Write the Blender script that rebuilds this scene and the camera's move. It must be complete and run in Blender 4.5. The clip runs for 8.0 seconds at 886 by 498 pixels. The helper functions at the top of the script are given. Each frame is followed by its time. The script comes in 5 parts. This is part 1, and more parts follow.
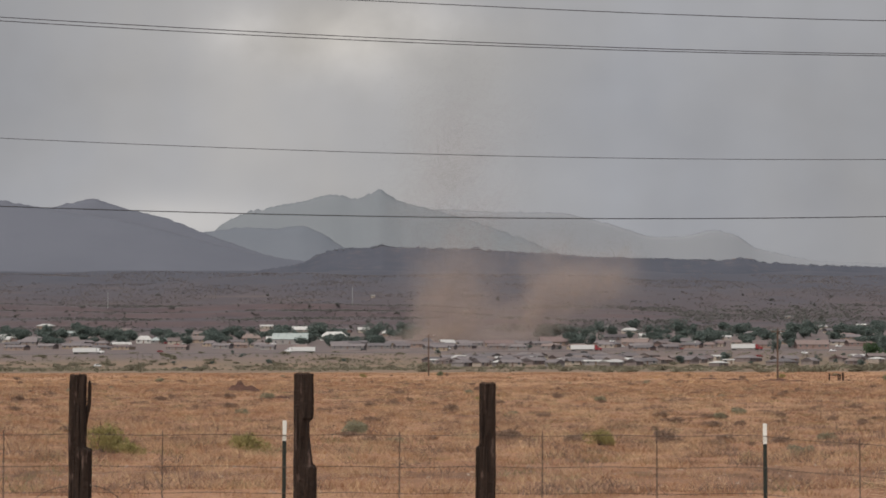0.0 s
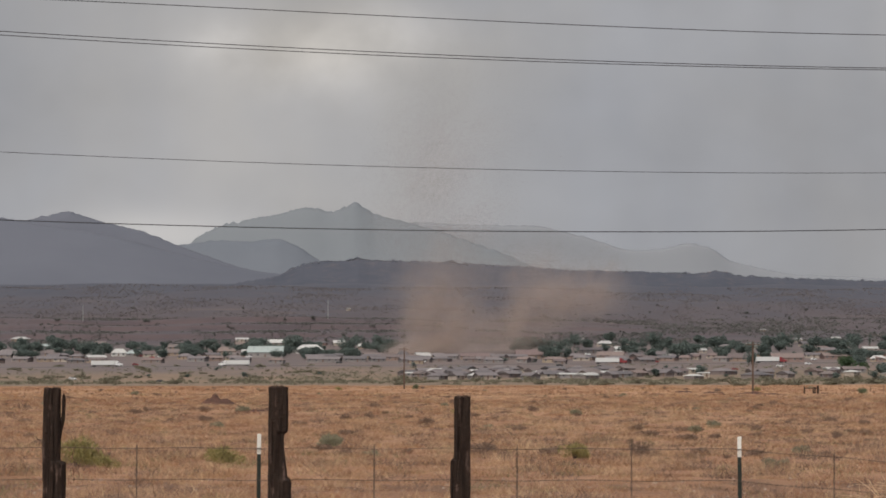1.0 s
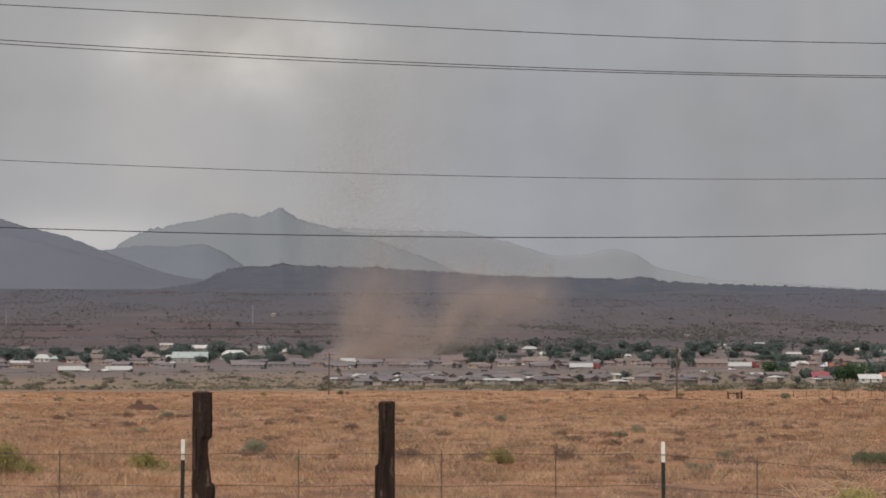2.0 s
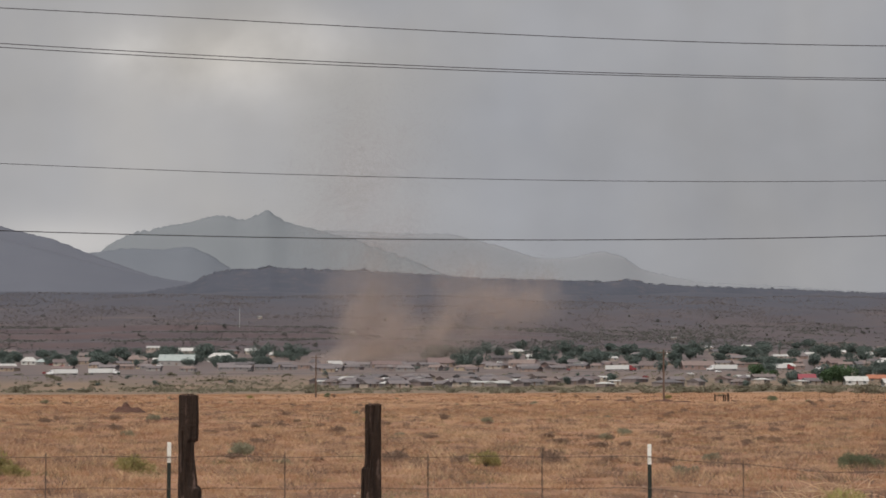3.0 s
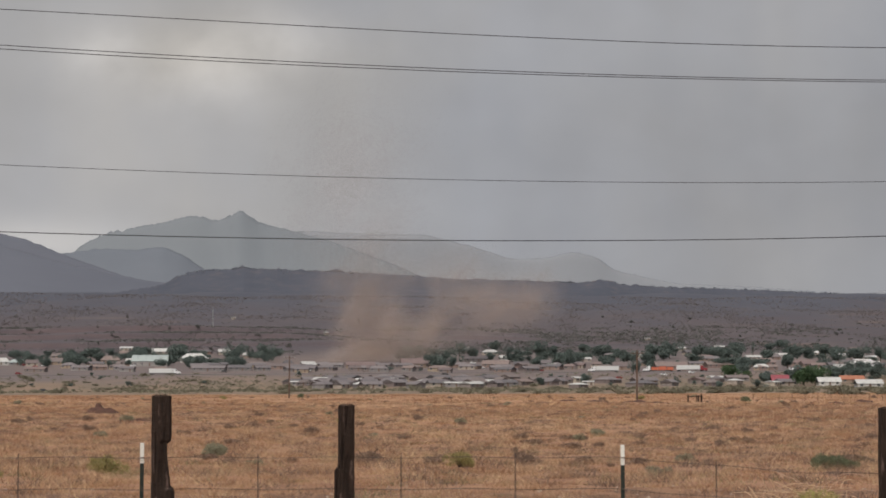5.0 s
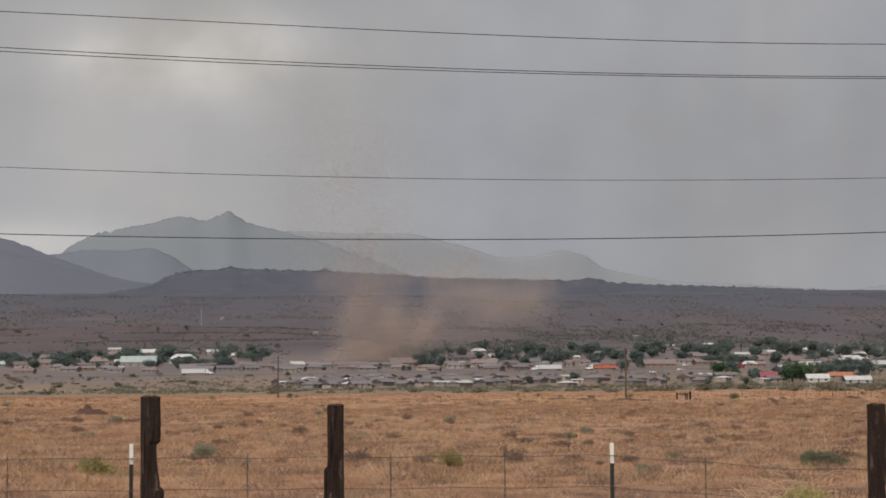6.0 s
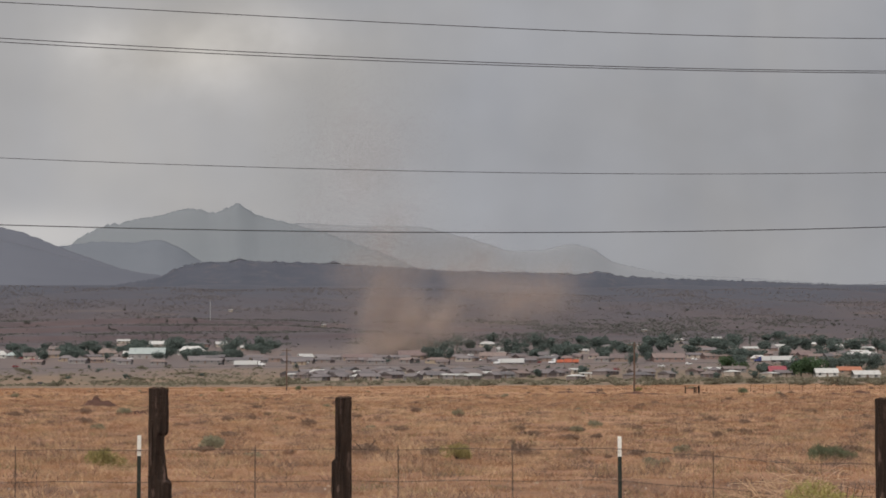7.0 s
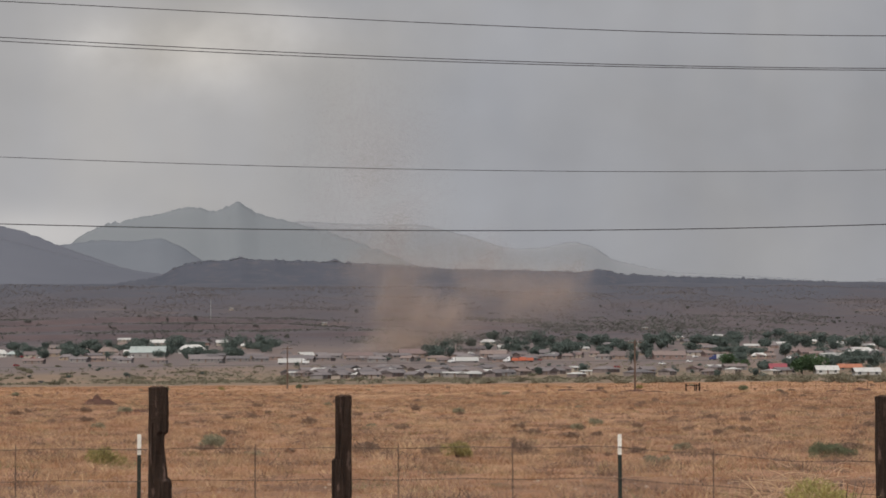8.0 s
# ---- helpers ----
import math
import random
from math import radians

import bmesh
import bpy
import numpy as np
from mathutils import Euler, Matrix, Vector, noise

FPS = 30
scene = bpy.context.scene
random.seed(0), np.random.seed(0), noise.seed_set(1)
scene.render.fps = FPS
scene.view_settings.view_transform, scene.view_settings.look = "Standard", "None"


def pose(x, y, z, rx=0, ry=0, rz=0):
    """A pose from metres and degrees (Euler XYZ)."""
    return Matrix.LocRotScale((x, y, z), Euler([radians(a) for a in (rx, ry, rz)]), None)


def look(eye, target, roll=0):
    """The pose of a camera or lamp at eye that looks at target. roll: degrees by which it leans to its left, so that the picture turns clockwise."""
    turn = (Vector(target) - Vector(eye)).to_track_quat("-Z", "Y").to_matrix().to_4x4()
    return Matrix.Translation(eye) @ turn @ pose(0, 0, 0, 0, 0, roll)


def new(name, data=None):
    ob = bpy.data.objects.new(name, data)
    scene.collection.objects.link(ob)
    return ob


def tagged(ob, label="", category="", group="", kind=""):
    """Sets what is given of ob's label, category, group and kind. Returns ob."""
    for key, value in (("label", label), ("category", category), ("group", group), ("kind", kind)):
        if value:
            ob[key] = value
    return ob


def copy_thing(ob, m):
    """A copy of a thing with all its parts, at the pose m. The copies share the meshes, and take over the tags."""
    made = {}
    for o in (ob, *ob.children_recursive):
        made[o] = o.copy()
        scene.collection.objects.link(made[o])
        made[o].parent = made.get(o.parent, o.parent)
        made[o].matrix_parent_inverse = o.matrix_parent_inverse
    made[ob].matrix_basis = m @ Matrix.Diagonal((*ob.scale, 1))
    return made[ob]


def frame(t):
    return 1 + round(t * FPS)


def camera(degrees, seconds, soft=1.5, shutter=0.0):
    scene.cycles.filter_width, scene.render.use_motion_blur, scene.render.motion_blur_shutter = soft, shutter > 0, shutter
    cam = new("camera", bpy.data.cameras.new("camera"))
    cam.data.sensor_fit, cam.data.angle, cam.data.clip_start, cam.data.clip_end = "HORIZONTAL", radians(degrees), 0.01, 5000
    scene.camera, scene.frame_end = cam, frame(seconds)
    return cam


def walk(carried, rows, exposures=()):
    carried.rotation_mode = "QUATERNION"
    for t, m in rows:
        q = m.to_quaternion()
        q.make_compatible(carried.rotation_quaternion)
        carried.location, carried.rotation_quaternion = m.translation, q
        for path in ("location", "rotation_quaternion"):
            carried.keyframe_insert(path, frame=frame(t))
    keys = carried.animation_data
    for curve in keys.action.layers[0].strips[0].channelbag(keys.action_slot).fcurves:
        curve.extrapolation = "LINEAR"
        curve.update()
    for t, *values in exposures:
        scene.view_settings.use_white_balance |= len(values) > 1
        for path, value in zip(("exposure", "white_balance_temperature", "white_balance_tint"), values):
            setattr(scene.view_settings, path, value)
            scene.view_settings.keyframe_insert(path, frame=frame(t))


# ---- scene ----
EYE = 1.7
K = 1 / 4446.3          # one step of bearing or rise, as a share of the distance

cam = camera(20, 8.0, soft=1.75)
PATH = [
    (0.0, pose(0.000, 0, EYE - 0.000, 92.756, 0, 0.000) @ pose(0, 0, 0, 0, 0, 0.130)),
    (0.5, pose(0.005, 0, EYE + 0.001, 92.897, 0, -0.136) @ pose(0, 0, 0, 0, 0, -0.028)),
    (0.8, pose(0.007, 0, EYE + 0.001, 92.988, 0, -0.285) @ pose(0, 0, 0, 0, 0, 0.055)),
    (1.0, pose(0.008, 0, EYE + 0.001, 93.054, 0, -0.556) @ pose(0, 0, 0, 0, 0, 0.134)),
    (1.2, pose(0.008, 0, EYE + 0.001, 93.099, 0, -1.056) @ pose(0, 0, 0, 0, 0, 0.140)),
    (1.5, pose(0.008, 0, EYE + 0.001, 93.152, 0, -1.780) @ pose(0, 0, 0, 0, 0, 0.144)),
    (1.7, pose(0.009, 0, EYE + 0.000, 93.168, 0, -2.069) @ pose(0, 0, 0, 0, 0, 0.129)),
    (2.2, pose(0.013, 0, EYE - 0.000, 93.193, 0, -2.326) @ pose(0, 0, 0, 0, 0, 0.095)),
    (2.8, pose(0.017, 0, EYE - 0.001, 93.225, 0, -2.504) @ pose(0, 0, 0, 0, 0, 0.059)),
    (3.0, pose(0.018, 0, EYE - 0.001, 93.243, 0, -2.567) @ pose(0, 0, 0, 0, 0, 0.051)),
    (3.5, pose(0.018, 0, EYE - 0.003, 93.257, 0, -2.886) @ pose(0, 0, 0, 0, 0, -0.051)),
    (4.0, pose(0.020, 0, EYE - 0.002, 93.237, 0, -3.223) @ pose(0, 0, 0, 0, 0, -0.245)),
    (4.2, pose(0.021, 0, EYE - 0.003, 93.146, 0, -3.041) @ pose(0, 0, 0, 0, 0, -0.124)),
    (4.7, pose(0.020, 0, EYE - 0.002, 93.204, 0, -3.094) @ pose(0, 0, 0, 0, 0, -0.003)),
    (5.3, pose(0.020, 0, EYE - 0.000, 93.286, 0, -3.204) @ pose(0, 0, 0, 0, 0, 0.102)),
    (5.5, pose(0.020, 0, EYE + 0.000, 93.277, 0, -3.175) @ pose(0, 0, 0, 0, 0, 0.096)),
    (6.0, pose(0.019, 0, EYE + 0.000, 93.236, 0, -3.442) @ pose(0, 0, 0, 0, 0, -0.300)),
    (6.5, pose(0.024, 0, EYE + 0.002, 93.160, 0, -3.039) @ pose(0, 0, 0, 0, 0, -0.289)),
    (7.0, pose(0.025, 0, EYE - 0.002, 93.077, 0, -3.235) @ pose(0, 0, 0, 0, 0, -0.066)),
    (7.5, pose(0.026, 0, EYE - 0.003, 92.928, 0, -3.211) @ pose(0, 0, 0, 0, 0, -0.010)),
    (8.0, pose(0.033, 0, EYE + 0.002, 93.032, 0, -3.225) @ pose(0, 0, 0, 0, 0, -0.179)),
]
walk(cam, PATH)


# ---- world and light ----
def node(nt, kind, **values):
    n = nt.nodes.new(kind)
    for k, v in values.items():
        n.inputs[k.replace("_", " ")].default_value = v
    return n


def math_node(nt, op, a, b=0.0, clamp=False):
    n = nt.nodes.new("ShaderNodeMath")
    n.operation, n.use_clamp = op, clamp
    for slot, v in zip(n.inputs, (a, b)):
        if isinstance(v, (int, float)):
            slot.default_value = v
        else:
            nt.links.new(v, slot)
    return n.outputs[0]


def mix_node(nt, fac, a, b, blend="MIX"):
    n = nt.nodes.new("ShaderNodeMix")
    n.data_type, n.blend_type = "RGBA", blend
    for slot, v in zip((n.inputs[0], n.inputs[6], n.inputs[7]), (fac, a, b)):
        if isinstance(v, (int, float)):
            slot.default_value = v
        elif isinstance(v, tuple):
            slot.default_value = (*v[:3], 1)
        else:
            nt.links.new(v, slot)
    return n.outputs[2]


SUN_ELEVATION, SUN_BEARING = 52, 205      # degrees; bearing clockwise from the line of sight


def make_world():
    world = bpy.data.worlds.new("storm_sky")
    scene.world = world
    world.use_nodes = True
    nt = world.node_tree
    nt.nodes.clear()
    sky = nt.nodes.new("ShaderNodeTexSky")
    sky.sky_type, sky.sun_disc = "NISHITA", False
    sky.sun_elevation, sky.sun_rotation = radians(SUN_ELEVATION), radians(SUN_BEARING)
    sky.dust_density = 3.0
    clear = mix_node(nt, 1.0, sky.outputs[0], (0.1, 0.1, 0.1), "MULTIPLY")
    way = nt.nodes.new("ShaderNodeTexCoord").outputs["Generated"]
    sep = nt.nodes.new("ShaderNodeSeparateXYZ")
    nt.links.new(way, sep.inputs[0])
    ahead = math_node(nt, "MAXIMUM", sep.outputs[1], 0.15)
    u = math_node(nt, "DIVIDE", sep.outputs[0], ahead)
    v = math_node(nt, "DIVIDE", sep.outputs[2], ahead)
    flat = nt.nodes.new("ShaderNodeCombineXYZ")
    nt.links.new(u, flat.inputs[0])
    nt.links.new(v, flat.inputs[1])

    def clouds(sx, sy, detail, shift):
        m = nt.nodes.new("ShaderNodeMapping")
        m.inputs["Scale"].default_value = (sx, sy, 1)
        m.inputs["Location"].default_value = (shift, shift * 0.7, shift)
        nt.links.new(flat.outputs[0], m.inputs[0])
        n = node(nt, "ShaderNodeTexNoise", Scale=1.0, Detail=detail, Roughness=0.5)
        nt.links.new(m.outputs[0], n.inputs["Vector"])
        return n.outputs[0]

    def gap(cu, cv, ru, rv):
        """A thin place in the clouds: 1 in its middle, 0 away from it."""
        a = math_node(nt, "DIVIDE", math_node(nt, "SUBTRACT", u, cu * K), ru * K)
        b = math_node(nt, "DIVIDE", math_node(nt, "SUBTRACT", v, cv * K), rv * K)
        d = math_node(nt, "ADD", math_node(nt, "MULTIPLY", a, a), math_node(nt, "MULTIPLY", b, b))
        return math_node(nt, "EXPONENT", math_node(nt, "MULTIPLY", d, -1.0))

    def add(*terms):
        total = terms[0]
        for t in terms[1:]:
            total = math_node(nt, "ADD", total, t)
        return total

    def times(a, b):
        return math_node(nt, "MULTIPLY", a, b)

    broad = clouds(9, 13, 3, 3.1)
    fine = clouds(38, 46, 4, 7.7)
    shafts = clouds(30, 2.2, 2, 1.3)
    wisps = math_node(nt, "MULTIPLY", math_node(nt, "SUBTRACT", fine, 0.18), 1.9, True)
    light = add(0.343,
                times(math_node(nt, "SUBTRACT", broad, 0.5), 0.13),
                times(math_node(nt, "SUBTRACT", shafts, 0.5), 0.05),
                times(math_node(nt, "SUBTRACT", fine, 0.5), 0.04),
                times(gap(-330, 450, 260, 330), 0.07),
                times(times(gap(-60, 622, 150, 55), wisps), 0.115),
                times(times(gap(-345, 600, 80, 40), wisps), 0.13),
                times(times(gap(-180, 560, 130, 60), wisps), 0.11),
                times(gap(-480, 262, 160, 42), 0.13),
                times(gap(-150, 430, 260, 160), 0.03),
                times(gap(700, 640, 500, 90), 0.03),
                times(gap(-850, 640, 160, 160), -0.012),
                times(gap(1050, 420, 260, 400), -0.03))
    colour = nt.nodes.new("ShaderNodeCombineColor")
    veil = clouds(16, 11, 3, 11.3)
    warm = add(times(gap(-280, 460, 420, 420), 0.04), times(gap(-170, 600, 260, 90), 0.06), times(gap(-480, 262, 160, 42), 0.03), times(math_node(nt, "SUBTRACT", veil, 0.5), 0.10))
    nt.links.new(math_node(nt, "MULTIPLY", light, add(0.994, warm)), colour.inputs[0])
    nt.links.new(times(light, add(1.004, times(warm, 0.3))), colour.inputs[1])
    nt.links.new(math_node(nt, "MULTIPLY", light, math_node(nt, "SUBTRACT", 1.062, warm)), colour.inputs[2])
    # the storm hangs ahead; the sky clears behind
    front = math_node(nt, "ADD", math_node(nt, "MULTIPLY", sep.outputs[1], 1.6), 0.35, True)
    sky_mix = mix_node(nt, front, mix_node(nt, 0.45, clear, (0.75, 0.74, 0.72)), colour.outputs[0])
    back = node(nt, "ShaderNodeBackground", Strength=1.0)
    nt.links.new(sky_mix, back.inputs[0])
    out = nt.nodes.new("ShaderNodeOutputWorld")
    nt.links.new(back.outputs[0], out.inputs[0])


make_world()
lamp = bpy.data.lights.new("sun", "SUN")
lamp.energy, lamp.angle, lamp.color = 2.6, radians(14), (1.0, 0.93, 0.84)
sun = new("sun", lamp)
_b, _e = radians(SUN_BEARING), radians(SUN_ELEVATION)
sun.matrix_basis = look((math.sin(_b) * math.cos(_e) * 100, math.cos(_b) * math.cos(_e) * 100, math.sin(_e) * 100), (0, 0, 0))


# ---- materials ----
def material(name, base, rough=0.85, metal=0.0, spots=(), bump=0.0, bump_scale=20.0, vary=0.0, island=False, translucent=0.0, space="Object"):
    """spots: (scale, colour, low, high, stretch) layers of noise laid over the base colour."""
    m = bpy.data.materials.new(name)
    m.use_nodes = True
    nt = m.node_tree
    bsdf = nt.nodes["Principled BSDF"]
    bsdf.inputs["Roughness"].default_value = rough
    bsdf.inputs["Metallic"].default_value = metal
    bsdf.inputs["Specular IOR Level"].default_value = 0.25
    coord = nt.nodes.new("ShaderNodeTexCoord").outputs["Object"]
    if space == "World":
        coord = nt.nodes.new("ShaderNodeNewGeometry").outputs["Position"]
    colour = None
    for i, (scale, tone, low, high, stretch) in enumerate(spots):
        mp = nt.nodes.new("ShaderNodeMapping")
        mp.inputs["Scale"].default_value = stretch
        mp.inputs["Location"].default_value = (i * 3.7, i * 1.9, i * 5.3)
        nt.links.new(coord, mp.inputs[0])
        n = node(nt, "ShaderNodeTexNoise", Scale=scale, Detail=5.0, Roughness=0.6)
        nt.links.new(mp.outputs[0], n.inputs["Vector"])
        r = nt.nodes.new("ShaderNodeMapRange")
        r.inputs["From Min"].default_value, r.inputs["From Max"].default_value = low, high
        nt.links.new(n.outputs[0], r.inputs[0])
        colour = mix_node(nt, r.outputs[0], base if colour is None else colour, tone)
    if vary:
        if island:
            rnd = nt.nodes.new("ShaderNodeNewGeometry").outputs["Random Per Island"]
        else:
            rnd = nt.nodes.new("ShaderNodeObjectInfo").outputs["Random"]
        hsv = nt.nodes.new("ShaderNodeHueSaturation")
        nt.links.new(math_node(nt, "ADD", math_node(nt, "MULTIPLY", rnd, 2 * vary), 1 - vary), hsv.inputs["Value"])
        nt.links.new(math_node(nt, "ADD", math_node(nt, "MULTIPLY", rnd, 0.03), 0.485), hsv.inputs["Hue"])
        if colour is None:
            hsv.inputs["Color"].default_value = (*base, 1)
        else:
            nt.links.new(colour, hsv.inputs["Color"])
        colour = hsv.outputs[0]
    if colour is None:
        bsdf.inputs["Base Color"].default_value = (*base, 1)
    else:
        nt.links.new(colour, bsdf.inputs["Base Color"])
    if bump:
        n = node(nt, "ShaderNodeTexNoise", Scale=bump_scale, Detail=6.0, Roughness=0.65)
        nt.links.new(coord, n.inputs["Vector"])
        b = node(nt, "ShaderNodeBump", Strength=min(1.0, bump), Distance=0.02 if bump_scale > 3 else 3.0)
        nt.links.new(n.outputs[0], b.inputs["Height"])
        nt.links.new(b.outputs[0], bsdf.inputs["Normal"])
    if translucent:
        tr = nt.nodes.new("ShaderNodeBsdfTranslucent")
        if colour is None:
            tr.inputs[0].default_value = (*base, 1)
        else:
            nt.links.new(colour, tr.inputs[0])
        mx = nt.nodes.new("ShaderNodeMixShader")
        mx.inputs[0].default_value = translucent
        nt.links.new(bsdf.outputs[0], mx.inputs[1])
        nt.links.new(tr.outputs[0], mx.inputs[2])
        nt.links.new(mx.outputs[0], nt.nodes["Material Output"].inputs[0])
    return m


ONE = (1, 1, 1)
M = {}
M["tie"] = material("weathered_creosote_timber", (0.023, 0.014, 0.010), 0.9, spots=(
    (5, (0.043, 0.028, 0.021), 0.45, 0.75, (5, 5, 0.6)), (14, (0.012, 0.009, 0.008), 0.5, 0.7, (6, 6, 0.5)),
    (4, (0.14, 0.095, 0.08), 0.58, 0.74, (3, 3, 0.9))), bump=1.0, bump_scale=30)
M["tie_end"] = material("cut_timber_end", (0.085, 0.05, 0.035), 0.95, spots=((18, (0.03, 0.02, 0.016), 0.4, 0.7, ONE),), bump=0.8, bump_scale=50)
M["steel_green"] = material("dark_green_painted_steel", (0.022, 0.03, 0.026), 0.6, spots=((30, (0.06, 0.035, 0.022), 0.55, 0.75, ONE),))
M["white_tip"] = material("chipped_white_paint", (0.72, 0.72, 0.68), 0.6, spots=((40, (0.25, 0.22, 0.18), 0.62, 0.75, ONE),))
M["wire"] = material("rusted_galvanised_wire", (0.10, 0.075, 0.06), 0.7, 0.3, spots=((8, (0.16, 0.14, 0.13), 0.45, 0.7, ONE),))
M["cable"] = material("black_aluminium_cable", (0.014, 0.014, 0.017), 0.7)
M["pole"] = material("grey_brown_pole_wood", (0.13, 0.085, 0.065), 0.9, spots=((3, (0.07, 0.05, 0.04), 0.4, 0.7, (4, 4, 0.3)),))
M["porcelain"] = material("grey_porcelain", (0.4, 0.4, 0.4), 0.3)
M["ground"] = None


def ground_material():
    """Dry range near the camera, scrub and bare lots past it, red-brown slopes behind, with distance haze in their
    colour.
    """
    m = bpy.data.materials.new("dry_range_ground")
    m.use_nodes = True
    nt = m.node_tree
    bsdf = nt.nodes["Principled BSDF"]
    bsdf.inputs["Roughness"].default_value = 0.95
    bsdf.inputs["Specular IOR Level"].default_value = 0.1
    pos = nt.nodes.new("ShaderNodeNewGeometry").outputs["Position"]
    sep = nt.nodes.new("ShaderNodeSeparateXYZ")
    nt.links.new(pos, sep.inputs[0])

    def patches(scale, stretch, low, high, detail=5.0):
        mp = nt.nodes.new("ShaderNodeMapping")
        mp.inputs["Scale"].default_value = stretch
        nt.links.new(pos, mp.inputs[0])
        n = node(nt, "ShaderNodeTexNoise", Scale=scale, Detail=detail, Roughness=0.6)
        nt.links.new(mp.outputs[0], n.inputs["Vector"])
        r = nt.nodes.new("ShaderNodeMapRange")
        r.inputs["From Min"].default_value, r.inputs["From Max"].default_value = low, high
        nt.links.new(n.outputs[0], r.inputs[0])
        return r.outputs[0]

    def reach(a, b):
        """0 nearer than a, 1 past b, with an uneven edge."""
        n = node(nt, "ShaderNodeTexNoise", Scale=0.012, Detail=4.0)
        nt.links.new(pos, n.inputs["Vector"])
        y = math_node(nt, "ADD", sep.outputs[1], math_node(nt, "MULTIPLY", math_node(nt, "SUBTRACT", n.outputs[0], 0.5), (b - a) * 1.5))
        r = nt.nodes.new("ShaderNodeMapRange")
        r.inputs["From Min"].default_value, r.inputs["From Max"].default_value = a, b
        nt.links.new(y, r.inputs[0])
        return r.outputs[0]

    field = mix_node(nt, patches(0.35, (1, 0.5, 1), 0.4, 0.65), (0.375, 0.218, 0.135), (0.30, 0.168, 0.106))
    field = mix_node(nt, patches(0.05, (1, 0.35, 1), 0.5, 0.68), field, (0.21, 0.112, 0.078))
    field = mix_node(nt, patches(5.0, (1, 0.5, 1), 0.48, 0.66), field, (0.25, 0.147, 0.096))
    field = mix_node(nt, patches(0.02, (1, 0.4, 1), 0.5, 0.7), field, (0.35, 0.215, 0.128))
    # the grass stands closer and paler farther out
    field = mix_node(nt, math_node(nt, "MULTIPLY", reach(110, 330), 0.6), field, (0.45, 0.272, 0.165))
    # a bare track along the fence
    track = nt.nodes.new("ShaderNodeMapRange")
    track.inputs["From Min"].default_value, track.inputs["From Max"].default_value = 4.5, 1.0
    wob = node(nt, "ShaderNodeTexNoise", Scale=0.25, Detail=4.0)
    nt.links.new(pos, wob.inputs["Vector"])
    off = math_node(nt, "ADD", math_node(nt, "SUBTRACT", sep.outputs[1], 40.5), math_node(nt, "MULTIPLY", math_node(nt, "SUBTRACT", wob.outputs[0], 0.5), 7.0))
    nt.links.new(math_node(nt, "ABSOLUTE", off), track.inputs[0])
    field = mix_node(nt, math_node(nt, "MULTIPLY", track.outputs[0], 0.8), field, mix_node(nt, patches(1.3, (1, 0.3, 1), 0.46, 0.58), (0.250, 0.145, 0.092), (0.130, 0.077, 0.055)))
    scrub = mix_node(nt, patches(0.03, (1, 0.3, 1), 0.42, 0.6), (0.225, 0.165, 0.122), (0.180, 0.143, 0.108))
    scrub = mix_node(nt, patches(0.09, (1, 0.4, 1), 0.55, 0.7), scrub, (0.265, 0.185, 0.132))
    lots = mix_node(nt, patches(0.02, (1, 0.3, 1), 0.4, 0.65), (0.150, 0.126, 0.124), (0.176, 0.140, 0.128))
    # slope tones are cooled, so their colour holds some of the haze
    slope = mix_node(nt, patches(0.010, (1, 0.25, 1), 0.4, 0.62), (0.108, 0.093, 0.098), (0.091, 0.082, 0.091))
    slope = mix_node(nt, patches(0.05, (1, 0.3, 1), 0.5, 0.68), slope, (0.095, 0.083, 0.090))
    slope = mix_node(nt, patches(0.016, (0.5, 0.6, 1), 0.60, 0.70), slope, (0.150, 0.115, 0.104))
    strata = node(nt, "ShaderNodeTexNoise", Scale=1.0, Detail=4.0, Roughness=0.6)
    mp = nt.nodes.new("ShaderNodeMapping")
    mp.inputs["Scale"].default_value = (0.0035, 0.02, 0.35)
    nt.links.new(pos, mp.inputs[0])
    nt.links.new(mp.outputs[0], strata.inputs["Vector"])
    bands = nt.nodes.new("ShaderNodeMapRange")
    bands.inputs["From Min"].default_value, bands.inputs["From Max"].default_value = 0.5, 0.66
    nt.links.new(strata.outputs[0], bands.inputs[0])
    slope = mix_node(nt, math_node(nt, "MULTIPLY", bands.outputs[0], 0.7), slope, (0.102, 0.077, 0.079))
    # farther up, haze in the colour turns the ground blue-grey
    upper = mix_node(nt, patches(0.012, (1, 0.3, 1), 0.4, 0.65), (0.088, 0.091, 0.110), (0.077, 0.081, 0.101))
    colour = mix_node(nt, reach(770, 820), field, scrub)
    colour = mix_node(nt, reach(1500, 1660), colour, lots)
    colour = mix_node(nt, reach(2060, 2250), colour, slope)
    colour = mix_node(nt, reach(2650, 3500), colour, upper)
    # bare red rock where the ground breaks off steeply
    steep = nt.nodes.new("ShaderNodeSeparateXYZ")
    nt.links.new(nt.nodes.new("ShaderNodeNewGeometry").outputs["Normal"], steep.inputs[0])
    bare = nt.nodes.new("ShaderNodeMapRange")
    bare.inputs["From Min"].default_value, bare.inputs["From Max"].default_value = 0.985, 0.90
    nt.links.new(steep.outputs[2], bare.inputs[0])
    rock = mix_node(nt, patches(0.03, (0.4, 1, 4), 0.42, 0.62), (0.107, 0.081, 0.083), (0.084, 0.068, 0.074))
    far = math_node(nt, "GREATER_THAN", sep.outputs[1], 2150.0)
    colour = mix_node(nt, math_node(nt, "MULTIPLY", bare.outputs[0], far), colour, rock)
